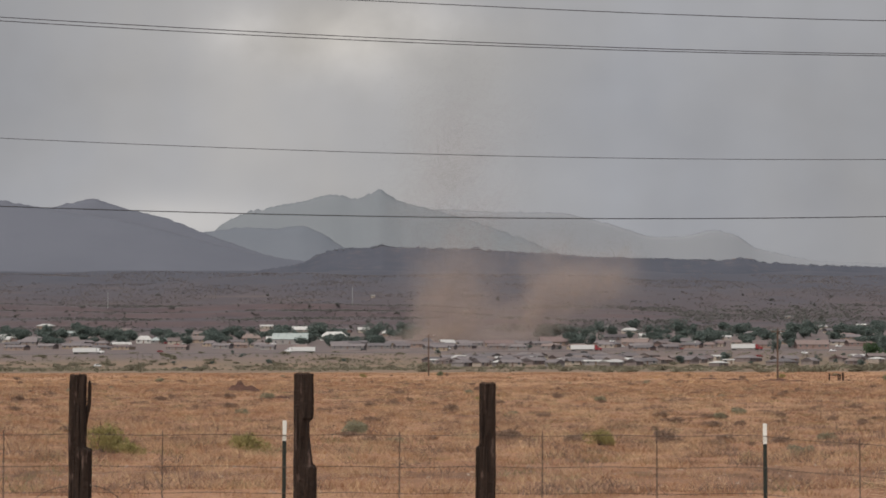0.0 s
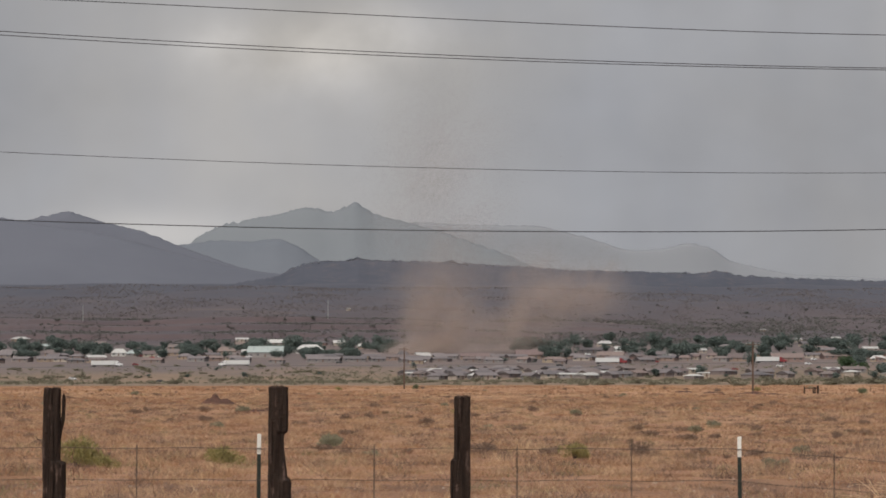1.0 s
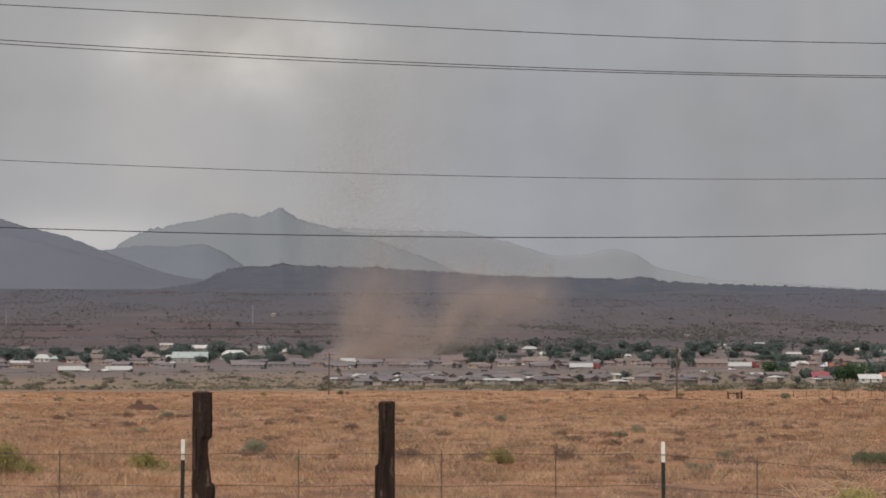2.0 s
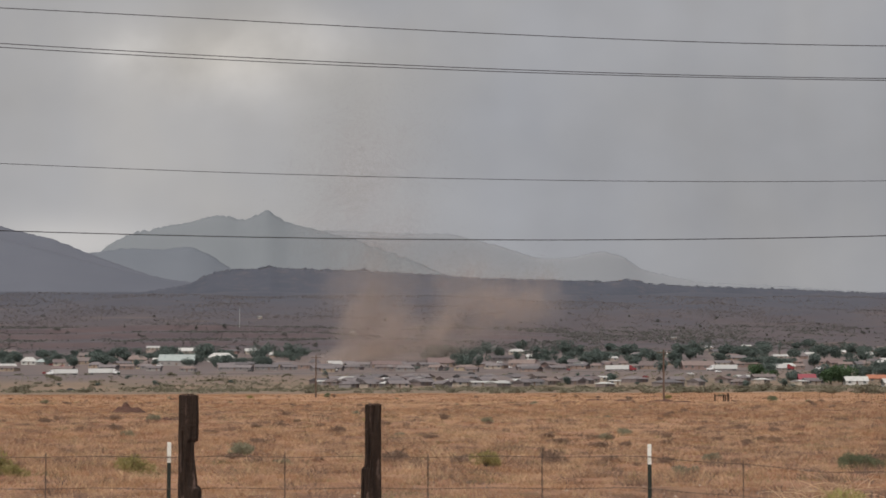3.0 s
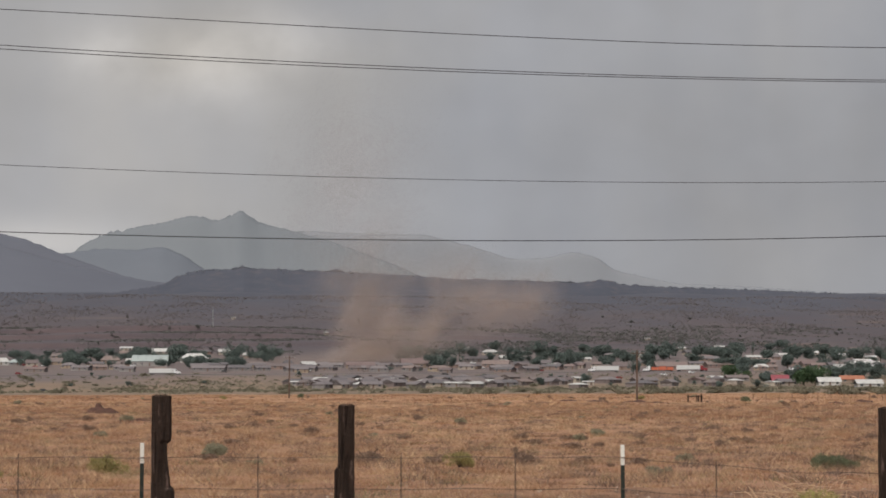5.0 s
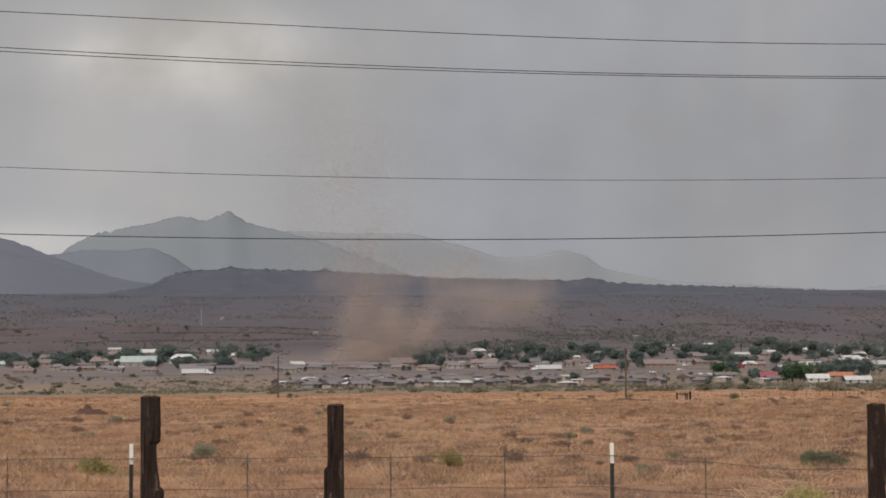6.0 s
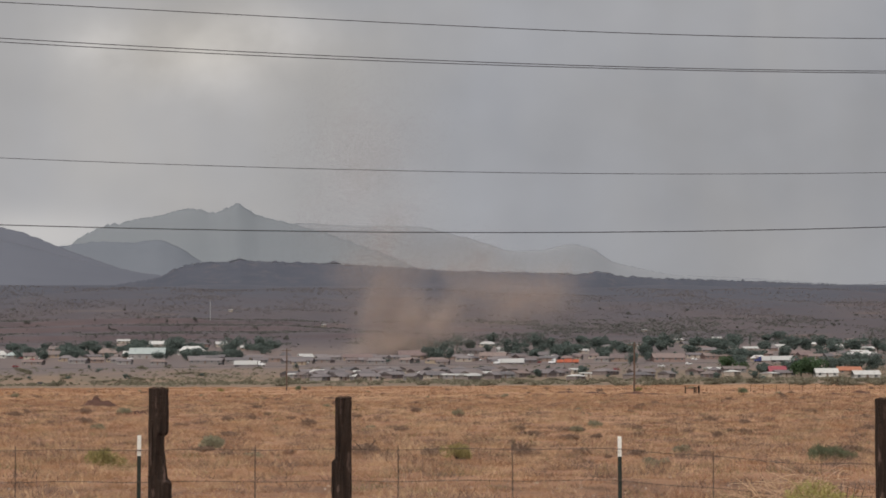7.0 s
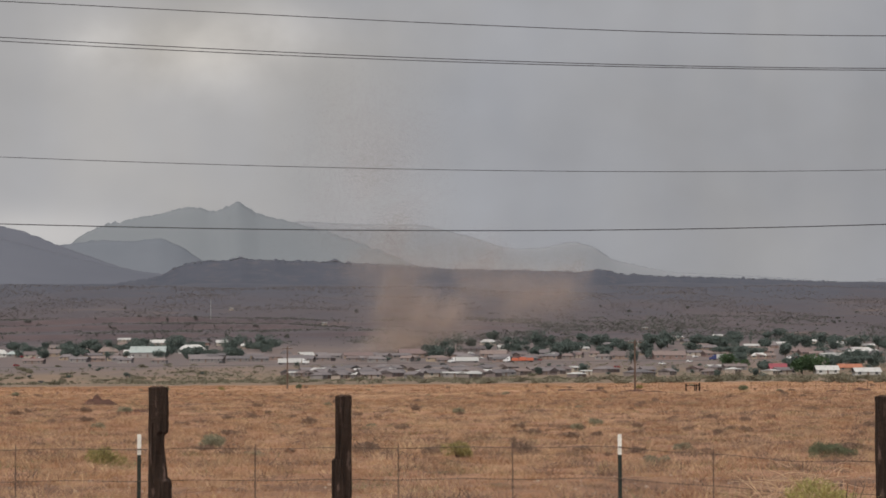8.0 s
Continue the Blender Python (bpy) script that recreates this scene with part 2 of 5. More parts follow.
    nt.links.new(colour, bsdf.inputs["Base Color"])
    n = node(nt, "ShaderNodeTexNoise", Scale=2.5, Detail=6.0, Roughness=0.7)
    nt.links.new(pos, n.inputs["Vector"])
    b = node(nt, "ShaderNodeBump", Strength=0.5, Distance=0.12)
    nt.links.new(n.outputs[0], b.inputs["Height"])
    nt.links.new(b.outputs[0], bsdf.inputs["Normal"])
    return m


M["ground"] = ground_material()
FAR = dict(rough=1.0, space="World")
# the dark scrub tone carries haze too, as blue in its colour
M["mesa"] = material("haze_blue_scrub_mesa", (0.074, 0.079, 0.100), spots=((0.012, (0.062, 0.068, 0.088), 0.4, 0.65, (1, 1, 3)), (0.05, (0.100, 0.095, 0.108), 0.52, 0.72, (1, 1, 2))), **FAR)
# distance haze is put into these base colours, paler and bluer farther off
M["foothill"] = material("haze_blue_foothill", (0.122, 0.129, 0.155), spots=((0.003, (0.108, 0.115, 0.140), 0.4, 0.65, (1, 1, 2)),), **FAR)
M["mountain_mid"] = material("haze_tinted_hill_rock", (0.142, 0.156, 0.180), spots=((0.008, (0.133, 0.147, 0.171), 0.4, 0.65, (1, 1, 2)),), **FAR)
M["mountain_hazy"] = material("haze_faded_range_rock", (0.224, 0.235, 0.254), spots=((0.006, (0.218, 0.229, 0.249), 0.4, 0.65, ONE),), **FAR)
M["mountain_far"] = material("haze_paled_range_rock", (0.178, 0.194, 0.210), spots=((0.006, (0.170, 0.186, 0.203), 0.4, 0.65, (1, 1, 1)),), **FAR)


# ---- building blocks ----
class Geo:
    """Vertices and faces of one mesh, gathered piece by piece."""

    def __init__(self):
        self.v, self.f = [], []

    def add(self, verts, faces):
        n = len(self.v)
        self.v += [tuple(p) for p in verts]
        self.f += [tuple(i + n for i in f) for f in faces]
        return self

    def box(self, x0, x1, y0, y1, z0, z1):
        return self.add([(x, y, z) for z in (z0, z1) for y in (y0, y1) for x in (x0, x1)],
                        [(0, 2, 3, 1), (4, 5, 7, 6), (0, 1, 5, 4), (2, 6, 7, 3), (0, 4, 6, 2), (1, 3, 7, 5)])

    def tube(self, points, radii, sides=8, cap=True):
        """A tapered tube along points."""
        rings = []
        for i, p in enumerate(points):
            p = Vector(p)
            a, b = Vector(points[max(0, i - 1)]), Vector(points[min(len(points) - 1, i + 1)])
            d = (b - a).normalized()
            side = d.cross(Vector((0, 0, 1)) if abs(d.z) < 0.9 else Vector((1, 0, 0))).normalized()
            up = side.cross(d)
            r = radii[i] if isinstance(radii, (list, tuple)) else radii
            rings.append([p + (side * math.cos(t) + up * math.sin(t)) * r for t in [2 * math.pi * k / sides for k in range(sides)]])
        faces = [(i * sides + k, i * sides + (k + 1) % sides, (i + 1) * sides + (k + 1) % sides, (i + 1) * sides + k)
                 for i in range(len(points) - 1) for k in range(sides)]
        if cap:
            faces += [tuple(reversed(range(sides))), tuple(range((len(points) - 1) * sides, len(points) * sides))]
        return self.add([q for r in rings for q in r], faces)

    def wheel(self, x, y, z, r, w, sides=14):
        return self.tube([(x, y - w / 2, z), (x, y + w / 2, z)], r, sides)

    def mesh(self, name, mat, smooth=False):
        me = bpy.data.meshes.new(name)
        me.from_pydata(self.v, [], self.f)
        me.materials.append(mat)
        if smooth:
            me.shade_smooth()
        me.update()
        return me


def part(name, geo, mat, parent=None, label="", smooth=False):
    ob = new(name, geo.mesh(name, mat, smooth) if isinstance(geo, Geo) else geo)
    ob.parent = parent
    if label:
        ob["label"] = label
    return ob


def thing(name, label, category, group="", at=None):
    ob = tagged(new(name), label, category, group)
    if at is not None:
        ob.matrix_basis = at
    return ob


def triangles(name, tri, mat):
    """A mesh out of an array of triangles, n x 3 x 3."""
    n = len(tri)
    me = bpy.data.meshes.new(name)
    me.vertices.add(n * 3)
    me.vertices.foreach_set("co", np.ascontiguousarray(tri, dtype=np.float32).ravel())
    me.loops.add(n * 3)
    me.loops.foreach_set("vertex_index", np.arange(n * 3, dtype=np.int32))
    me.polygons.add(n)
    me.polygons.foreach_set("loop_start", np.arange(0, n * 3, 3, dtype=np.int32))
    me.materials.append(mat)
    me.update(calc_edges=True)
    return me


# ---- the lie of the land ----
LIE_Y = (-6000, 0, 300, 560, 800, 1000, 1200, 1350, 1480, 1580, 1660, 1700, 1860, 2100, 2300, 2600, 3000, 3500, 3800, 4200, 4950)
LIE_Z = (0, 0, 0, 0.3, 0.95, 1.7, 2.3, 3.0, 5.3, 8.8, 12.6, 13.8, 20.1, 30.5, 43.0, 65.0, 96.0, 134.0, 150.0, 150.0, 120.0)


def road_height(x):
    return 13.85 + 0.0081 * max(-420.0, min(420.0, x))


def scarp(x, y, at, high, seed):
    """A low broken cliff across the slope, dying out to the right."""
    edge = at + 60 * noise.noise((x / 190.0, 0.0, seed)) + 16 * noise.noise((x / 37.0, 1.0, seed))
    share = max(0.0, min(1.0, 0.75 - x / 420.0 + 0.9 * noise.noise((x / 120.0, 4.0, seed))))
    return high * share * (max(0.0, min(1.0, (y - edge) / 9.0)) - max(0.0, min(1.0, (y - edge) / 170.0)))


def land(x, y):
    z = float(np.interp(y, LIE_Y, LIE_Z))
    if 2150 < y < 2800:
        z += scarp(x, y, 2290, 5.5, 21.0) + scarp(x, y, 2400, 6.0, 23.0) + scarp(x, y, 2500, 6.5, 27.0)
    # the whole plain lifts a little to the right
    z += max(-420.0, min(420.0, x)) * float(np.interp(y, (300, 800, 1500, 2100, 2900), (0.0, 0.0042, 0.0081, 0.0081, 0.0)))
    if y > 800:
        big = 0.5 + 7.0 * min(1.0, max(0.0, (y - 2150) / 1200.0))
        z += big * noise.noise((x / 160.0, y / 220.0, 3.0)) * min(1.0, (y - 800) / 200.0)
        near = math.exp(-((y - 1700) / 34.0) ** 4)
        z = z * (1 - near) + (road_height(x) - 0.35) * near
    else:
        z += 0.25 * noise.noise((x / 160.0, y / 220.0, 3.0)) * min(1.0, max(0.0, (y - 10) / 300.0))
    if y < 700:
        z += 0.06 * noise.noise((x / 3.1, y / 3.7, 1.0)) + 0.03 * noise.noise((x / 0.9, y / 0.9, 5.0))
    # the bank on which the camera stands keeps clear of its eye
    return z if y > 5 else min(z, 0.05)


def make_ground():
    rows = [-6000, -1500, -300, -60, 0, 8, 14]
    y = 18.0
    while y < 4950:
        rows.append(y)
        y *= 1.0022 if 2180 < y < 2620 else 1.010 if y > 300 else 1.009
    rows.append(4950)
    cols = 220
    xs = np.linspace(-1, 1, cols)
    xs = np.sign(xs) * (0.45 * np.abs(xs) + 0.55 * np.abs(xs) ** 5)
    verts, faces = [], []
    for y in rows:
        half = 14 + 0.62 * abs(y) if y > 0 else 6000 if y < -400 else 300
        if y > 4000:
            half = 6000 if y > 4900 else half
        for s in xs:
            verts.append((s * half, y, land(s * half, y)))
    for r in range(len(rows) - 1):
        for c in range(cols - 1):
            i = r * cols + c
            faces.append((i, i + 1, i + 1 + cols, i + cols))
    g = Geo()
    g.v, g.f = verts, faces
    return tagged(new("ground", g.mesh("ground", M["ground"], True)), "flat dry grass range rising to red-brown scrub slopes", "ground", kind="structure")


def spot(u, v, d):
    """The place at distance d ahead, u steps to the right and v steps above eye level."""
    return Vector((u * K * d, d, EYE + v * K * d))


def on_land(u, d):
    x = u * K * d
    return Vector((x, d, land(x, d)))


def ridge(name, d, knots, mat, label, depth=500, rough=1.0, seed=0.0, bumps=0.0):
    """A range with its crest at distance d; knots: bearing and rise of the crest."""
    us = np.arange(knots[0][0], knots[-1][0] + 1, 4.0)
    ks = [k[0] for k in knots]
    vs = np.interp(us, ks, [k[1] for k in knots])
    box = np.ones(5) / 5
    vs = np.convolve(np.pad(vs, 2, mode="edge"), box, mode="valid")
    prof = [(-1.0, 0.0), (-0.8, 0.10), (-0.6, 0.25), (-0.45, 0.40), (-0.3, 0.58), (-0.18, 0.75), (-0.09, 0.89), (-0.04, 0.96), (0.0, 1.0), (0.3, 0.75), (0.6, 0.3)]
    base = LIE_Z[-2] - 40
    g = Geo()
    for o, share in prof:
        for u, v in zip(us, vs):
            x = u * K * d
            n = noise.fractal((u / 70.0 + o * 1.7, o * 5.0, seed), 1.0, 2.0, 5)
            fine = noise.noise((u / 5.0, o * 9, seed + 4)) * bumps if o > -0.1 else 0
            y = d + o * depth + (rough * 0.02 * depth * n if -0.95 < o < -0.25 else 0)
            crag = rough * 3.0 * noise.fractal((u / 13.0, seed, 1.0), 0.9, 2.0, 5) if share > 0.97 else 0.0
            top = EYE + (v + fine + crag) * K * d
            share_n = share + (rough * 0.03 * n * (1 - share) if 0 < share < 1 else 0)
            g.v.append((x * y / d, y, base + (top - base) * share_n))
    n = len(us)
    g.f = [(r * n + c, r * n + c + 1, (r + 1) * n + c + 1, (r + 1) * n + c) for r in range(len(prof) - 1) for c in range(n - 1)]
    return tagged(new(name, g.mesh(name, mat, True)), label, "mountain", kind="structure")


make_ground()
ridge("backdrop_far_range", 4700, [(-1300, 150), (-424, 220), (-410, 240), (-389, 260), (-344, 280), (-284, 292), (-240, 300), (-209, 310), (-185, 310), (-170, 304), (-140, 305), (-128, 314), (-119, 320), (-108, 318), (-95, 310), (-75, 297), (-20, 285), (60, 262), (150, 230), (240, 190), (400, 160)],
      M["mountain_far"], "jagged mountain range, haze-tinted pale blue-grey, under storm cloud", 260, 1.7, 1.0)
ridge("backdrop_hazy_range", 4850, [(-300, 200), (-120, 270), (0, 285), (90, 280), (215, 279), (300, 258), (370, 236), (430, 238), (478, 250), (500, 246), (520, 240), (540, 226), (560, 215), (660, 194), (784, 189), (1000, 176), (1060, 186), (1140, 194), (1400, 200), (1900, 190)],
      M["mountain_hazy"], "faint mountain range with rain haze in its grey colour", 120, 0.7, 9.0)
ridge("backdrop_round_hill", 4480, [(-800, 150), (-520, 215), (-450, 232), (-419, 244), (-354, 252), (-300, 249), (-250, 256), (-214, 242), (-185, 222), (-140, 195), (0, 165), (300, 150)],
      M["mountain_mid"], "rounded hill, haze-tinted blue-grey, below the far range", 220, 0.8, 2.0)
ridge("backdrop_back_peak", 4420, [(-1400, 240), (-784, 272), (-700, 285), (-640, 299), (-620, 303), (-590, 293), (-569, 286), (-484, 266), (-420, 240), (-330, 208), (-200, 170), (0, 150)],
      M["foothill"], "pointed mountain peak, haze-tinted slate blue", 200, 0.8, 3.0)
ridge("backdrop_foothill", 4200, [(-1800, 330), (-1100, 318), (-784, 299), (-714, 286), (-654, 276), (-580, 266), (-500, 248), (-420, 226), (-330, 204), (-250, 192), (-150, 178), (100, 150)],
      M["foothill"], "foothill, haze-tinted slate, sloping down to the mesa", 420, 0.8, 4.0)
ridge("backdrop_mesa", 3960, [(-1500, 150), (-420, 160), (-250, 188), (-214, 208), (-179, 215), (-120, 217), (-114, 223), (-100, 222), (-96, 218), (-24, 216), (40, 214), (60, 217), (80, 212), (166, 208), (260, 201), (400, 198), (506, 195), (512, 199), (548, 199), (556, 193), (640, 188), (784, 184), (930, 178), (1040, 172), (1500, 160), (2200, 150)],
      M["mesa"], "long flat-topped mesa dark with juniper scrub, tinted blue for haze", 420, 1.1, 5.0, 2.6)


# ---- dry grass ----
M["grass"] = material("dry_golden_grass", (0.47, 0.277, 0.165), 0.8, vary=0.14, island=True, translucent=0.45, space="World", spots=(
    (0.10, (0.35, 0.197, 0.125), 0.44, 0.60, (1, 0.3, 1)), (0.03, (0.50, 0.31, 0.172), 0.47, 0.62, (1, 0.25, 1)), (0.9, (0.27, 0.168, 0.118), 0.50, 0.63, (1, 0.35, 1)),
    (0.22, (0.28, 0.225, 0.135), 0.60, 0.70, (1, 0.4, 1)), (0.7, (0.56, 0.39, 0.25), 0.54, 0.66, (1, 0.35, 1)), (0.35, (0.26, 0.175, 0.135), 0.58, 0.70, (1, 0.3, 1))))


def blades(rng, places, height, width, count, spread, tall=1.0):
    """Leaning grass blades in tufts: n x 3 x 3."""
    n = len(places)
    base = np.repeat(places, count, axis=0) + np.c_[rng.normal(0, spread, (n * count, 2)), np.full(n * count, -0.02)]
    h = np.repeat(rng.uniform(0.6, 1.2, n) * tall, count) * height * rng.uniform(0.5, 1.2, n * count)
    a = rng.uniform(0, 2 * np.pi, n * count)
    lean = h * rng.uniform(0.3, 1.8, n * count)
    tip = base + np.c_[np.cos(a) * lean, np.sin(a) * lean, h]
    b = rng.uniform(0, 2 * np.pi, n * count)
    w = width * rng.uniform(0.5, 1.3, n * count)
    side = np.c_[np.cos(b) * w, np.sin(b) * w, np.zeros(n * count)]
    return np.stack([base - side, base + side, tip], axis=1)


def make_grass():
    rng = np.random.default_rng(5)
    out = []
    for y0, y1, per, h, w, count, spread, clump in ((19, 60, 18, 0.11, 0.0055, 18, 0.10, 0.8), (60, 130, 7.0, 0.145, 0.011, 14, 0.15, 1.1), (130, 300, 1.9, 0.19, 0.034, 8, 0.28, 2.2), (300, 800, 0.30, 0.26, 0.10, 5, 0.7, 6.0)):
        area = 0.29 * (y1 * y1 - y0 * y0)
        n = int(area * per)
        y = np.sqrt(rng.uniform(y0 * y0, y1 * y1, n))
        x = y * rng.uniform(-0.26, 0.32, n)
        f = np.array([noise.noise((a / clump, b / (clump * 1.4), 2.0)) + 0.5 * noise.noise((a / 20.0, b / 50.0, 8.0)) - 0.10 * math.exp(-((b - 40.5) / 3.0) ** 2) + (0.16 if b < 60 else 0.0) for a, b in zip(x, y)])
        keep = f + rng.normal(0, 0.10, n) > -0.10
        x, y, f = x[keep], y[keep], f[keep]
        z = np.array([land(a, b) for a, b in zip(x, y)])
        tall = np.clip(0.45 + 1.6 * f, 0.3, 1.9)
        out.append(blades(rng, np.c_[x, y, z], h, w, count, spread, tall))
    tagged(new("dry_grass", triangles("dry_grass", np.concatenate(out), M["grass"])), "golden dry grass tufts over bare red dirt", "grass", kind="stuff")


make_grass()


def grass_clumps(name, tone, other, count, seed, h, label):
    """Low mounds of one sort of dry growth, thick with blades."""
    rng = np.random.default_rng(seed)
    mat = material(name, tone, 0.85, vary=0.15, island=True, translucent=0.45, space="World", spots=((0.9, other, 0.42, 0.6, ONE),))
    y = 35 + 345 * rng.uniform(0, 1, count) ** 1.35
    # few on the bare track
    y = np.where((np.abs(y - 40.5) < 4.5) & (rng.uniform(0, 1, count) < 0.75), y + 12 + 30 * rng.uniform(0, 1, count), y)
    x = y * rng.uniform(-0.25, 0.31, count)
    size = rng.uniform(0.55, 1.3, count)
    z = np.array([land(a, b) for a, b in zip(x, y)])
    per = 80
    r = np.repeat(size * 0.24 * (1 + y / 200.0), per)
    off = rng.normal(0, 1, (count * per, 2)) * np.c_[r, r]
    d2 = (off ** 2).sum(1) / (r * r + 1e-6)
    base = np.c_[np.repeat(x, per) + off[:, 0], np.repeat(y, per) + off[:, 1], np.repeat(z, per)]
    tall = np.repeat(size, per) * np.exp(-d2 * 0.35)
    tagged(new(name, triangles(name, blades(rng, base, h, np.repeat(0.0038 * (1 + y / 60.0), per), 1, 0.01, tall), mat)), label, "grass", kind="stuff")


grass_clumps("straw_grass", (0.60, 0.42, 0.272), (0.49, 0.33, 0.205), 4600, 71, 0.26, "pale straw grass clumps on the range")
grass_clumps("dead_brush", (0.225, 0.160, 0.128), (0.18, 0.128, 0.105), 3000, 72, 0.26, "grey-brown dead brush clumps in dry grass")
grass_clumps("rust_grass", (0.36, 0.195, 0.115), (0.29, 0.155, 0.095), 1800, 73, 0.22, "rust-coloured dry grass clumps on the range")
grass_clumps("green_forbs", (0.29, 0.255, 0.14), (0.235, 0.21, 0.12), 900, 74, 0.22, "olive-green low growth in dry grass")


# ---- fence ----
FENCE = 26.0


def fence_y(u):
    """The fence runs across the view and draws a little nearer on its way to the right."""
    return FENCE - max(0.0, (u - 560) / 460.0) * 1.2


def timber_post(u, top, width, label, lean=0.0, notch=None, split=None, seed=0):
    """An old railway tie set upright: worn corners, notches and splits. notch: list of (low, high, side, depth)."""
    d = fence_y(u) - 0.35
    p = on_land(u, d)
    rnd = random.Random(seed)
    ob = thing("timber_post", label, "fence post", "fence posts", Matrix.Translation((p.x, d, p.z)))
    g, n, rings = Geo(), 48, 110
    cracks = [(rnd.uniform(-2.6, -0.5), rnd.uniform(-0.2, 0.5), rnd.uniform(0.9, 1.7), rnd.uniform(0.006, 0.014)) for _ in range(7)]
    for i in range(rings):
        z = -0.4 + (top + 0.4 - p.z) * i / (rings - 1)
        for k in range(n):
            a = 2 * math.pi * k / n
            c, s = math.cos(a), math.sin(a)
            r = width / 2 / max(abs(c), abs(s)) ** 0.55
            x, y = c * r, s * r * 0.9
            x += 0.008 * noise.noise((c * 2, z * 2.4, seed)) + 0.007 * noise.noise((k * 9.1, z * 2.2, seed + 2))
            y += 0.014 * noise.noise((c * 3.0, z * 2.4, seed + 7)) + 0.008 * noise.noise((k * 7.3, z * 1.6, seed + 5))
            if s < 0 and c > -0.2:
                # the rotted face
                y += 0.035 * max(0.0, noise.noise((c * 1.5, z * 2.6, seed + 11)))
            for low, high, side, cut in notch or ():
                t = min(1, max(0, (z - low) / (0.34 if cut > 0 else 0.05))) * min(1, max(0, (high + 0.02 * noise.noise((k * 0.5, 0.0, seed)) - z) / 0.022))
                if x * side > 0:
                    x -= side * cut * t * abs(c)
                    y += 0.3 * cut * t
            for at, low, high, deep in cracks:
                off = math.atan2(s, c) - at - 0.10 * noise.noise((z * 3.0, at, seed))
                if low < z < high and abs(off) < 0.09:
                    x, y = x * (1 - deep * 3 * (1 - abs(off) / 0.09)), y + deep * (1 - abs(off) / 0.09)
            x += 0.004 * noise.noise((k * 3.3, z * 14.0, seed + 3))
            zz = z - (0.035 * abs(noise.noise((k * 0.9, 2.0, seed))) if i == rings - 1 else 0)
            g.v.append((x + lean * z, y, zz))
    g.f = [(i * n + k, i * n + (k + 1) % n, (i + 1) * n + (k + 1) % n, (i + 1) * n + k) for i in range(rings - 1) for k in range(n)]
    part("post_body", g, M["tie"], ob)
    cap = Geo()
    ring = g.v[-n:]
    cx, cy = sum(q[0] for q in ring) / n, sum(q[1] for q in ring) / n
    cz = sum(q[2] for q in ring) / n + (0.012 if split is None else -0.02)
    inner = [((q[0] - cx) * 0.6 + cx, (q[1] - cy) * 0.6 + cy, q[2] + rnd.uniform(-0.014, 0.016)) for q in ring]
    cap.v = list(ring) + inner + [(cx, cy, cz)]
    cap.f = [(k, (k + 1) % n, n + (k + 1) % n, n + k) for k in range(n)] + [(n + k, n + (k + 1) % n, 2 * n) for k in range(n)]
    part("post_top", cap, M["tie_end"], ob, "worn sawn top")
    if split:
        x0, low, high, w = split
        s = Geo()
        pts = [(x0 - 0.035, 0.0, low), (x0 - 0.016, 0.01, low + 0.15), (x0 + 0.012, 0.0, (low + high) / 2), (x0 + 0.016, 0.0, high - 0.05), (x0 + 0.014, 0.0, high)]
        s.tube(pts, [w * 0.9, w, w * 0.9, w * 0.8, w * 0.35], 7)
        part("split_sliver", s, M["tie"], ob, "sliver split off the timber")
    return ob


def t_post(u, top, lean=0.0):
    d = fence_y(u)
    p = on_land(u, d)
    h = top - p.z
    ob = thing("steel_t_post", "dark green steel T-post with a chipped white tip", "fence post", "steel fence posts", Matrix.Translation((p.x, d, p.z)) @ pose(0, 0, 0, 0, lean, 0))
    tip = 0.21
    for name, z0, z1, mat, label in (("shaft", -0.4, h - tip, M["steel_green"], ""), ("painted_tip", h - tip, h, M["white_tip"], "white painted tip")):
        g = Geo()
        g.box(-0.02, 0.02, -0.004, 0.004, z0, z1)
        g.box(-0.004, 0.004, 0.004, 0.034, z0, z1)
        z = max(z0 + 0.02, 0.05)
        while z < z1 - 0.02:
            g.box(-0.007, 0.007, -0.012, -0.004, z, z + 0.022)
            z += 0.054
        part(name, g, mat, ob, label)
    for z in WIRE_Z:
        c = Geo()
        c.tube([(-0.028, -0.006, z - p.z - 0.012), (-0.02, -0.014, z - p.z), (0.02, -0.014, z - p.z), (0.028, -0.006, z - p.z - 0.012)], 0.003, 5)
        part("wire_clip", c, M["wire"], ob)
    return ob


WIRE_Z = (1.025, 0.70, 0.43)


def wire_height(u, z):
    """Strands hang slack to the right of the last steel post."""
    return z - 0.13 * max(0.0, min(1.0, (u - 560) / 330.0)) + 0.006 * math.sin(u / 37.0)


def barbed_wire(z, ends):
    ob = thing("barbed_wire", "rusted barbed wire strand strung between fence posts", "wire", "fence wires")
    us = np.linspace(ends[0], ends[1], 140)
    g = Geo()
    pts = [(u * K * fence_y(u), fence_y(u) - 0.02, wire_height(u, z)) for u in us]
    g.tube(pts, 0.0028, 4)
    part("strand", g, M["wire"], ob)
    b = Geo()
    rnd = random.Random(int(z * 100))
    for i in range(0, len(pts) - 1):
        for t in (0.25, 0.75):
            p = Vector(pts[i]).lerp(Vector(pts[i + 1]), t)
            a = rnd.uniform(0, 3.1)
            o = Vector((0.3, math.cos(a), math.sin(a))) * 0.016
            b.tube([p - o, p + o], 0.0018, 3)
    tagged(part("barbing", b, M["wire"], ob), kind="stuff")


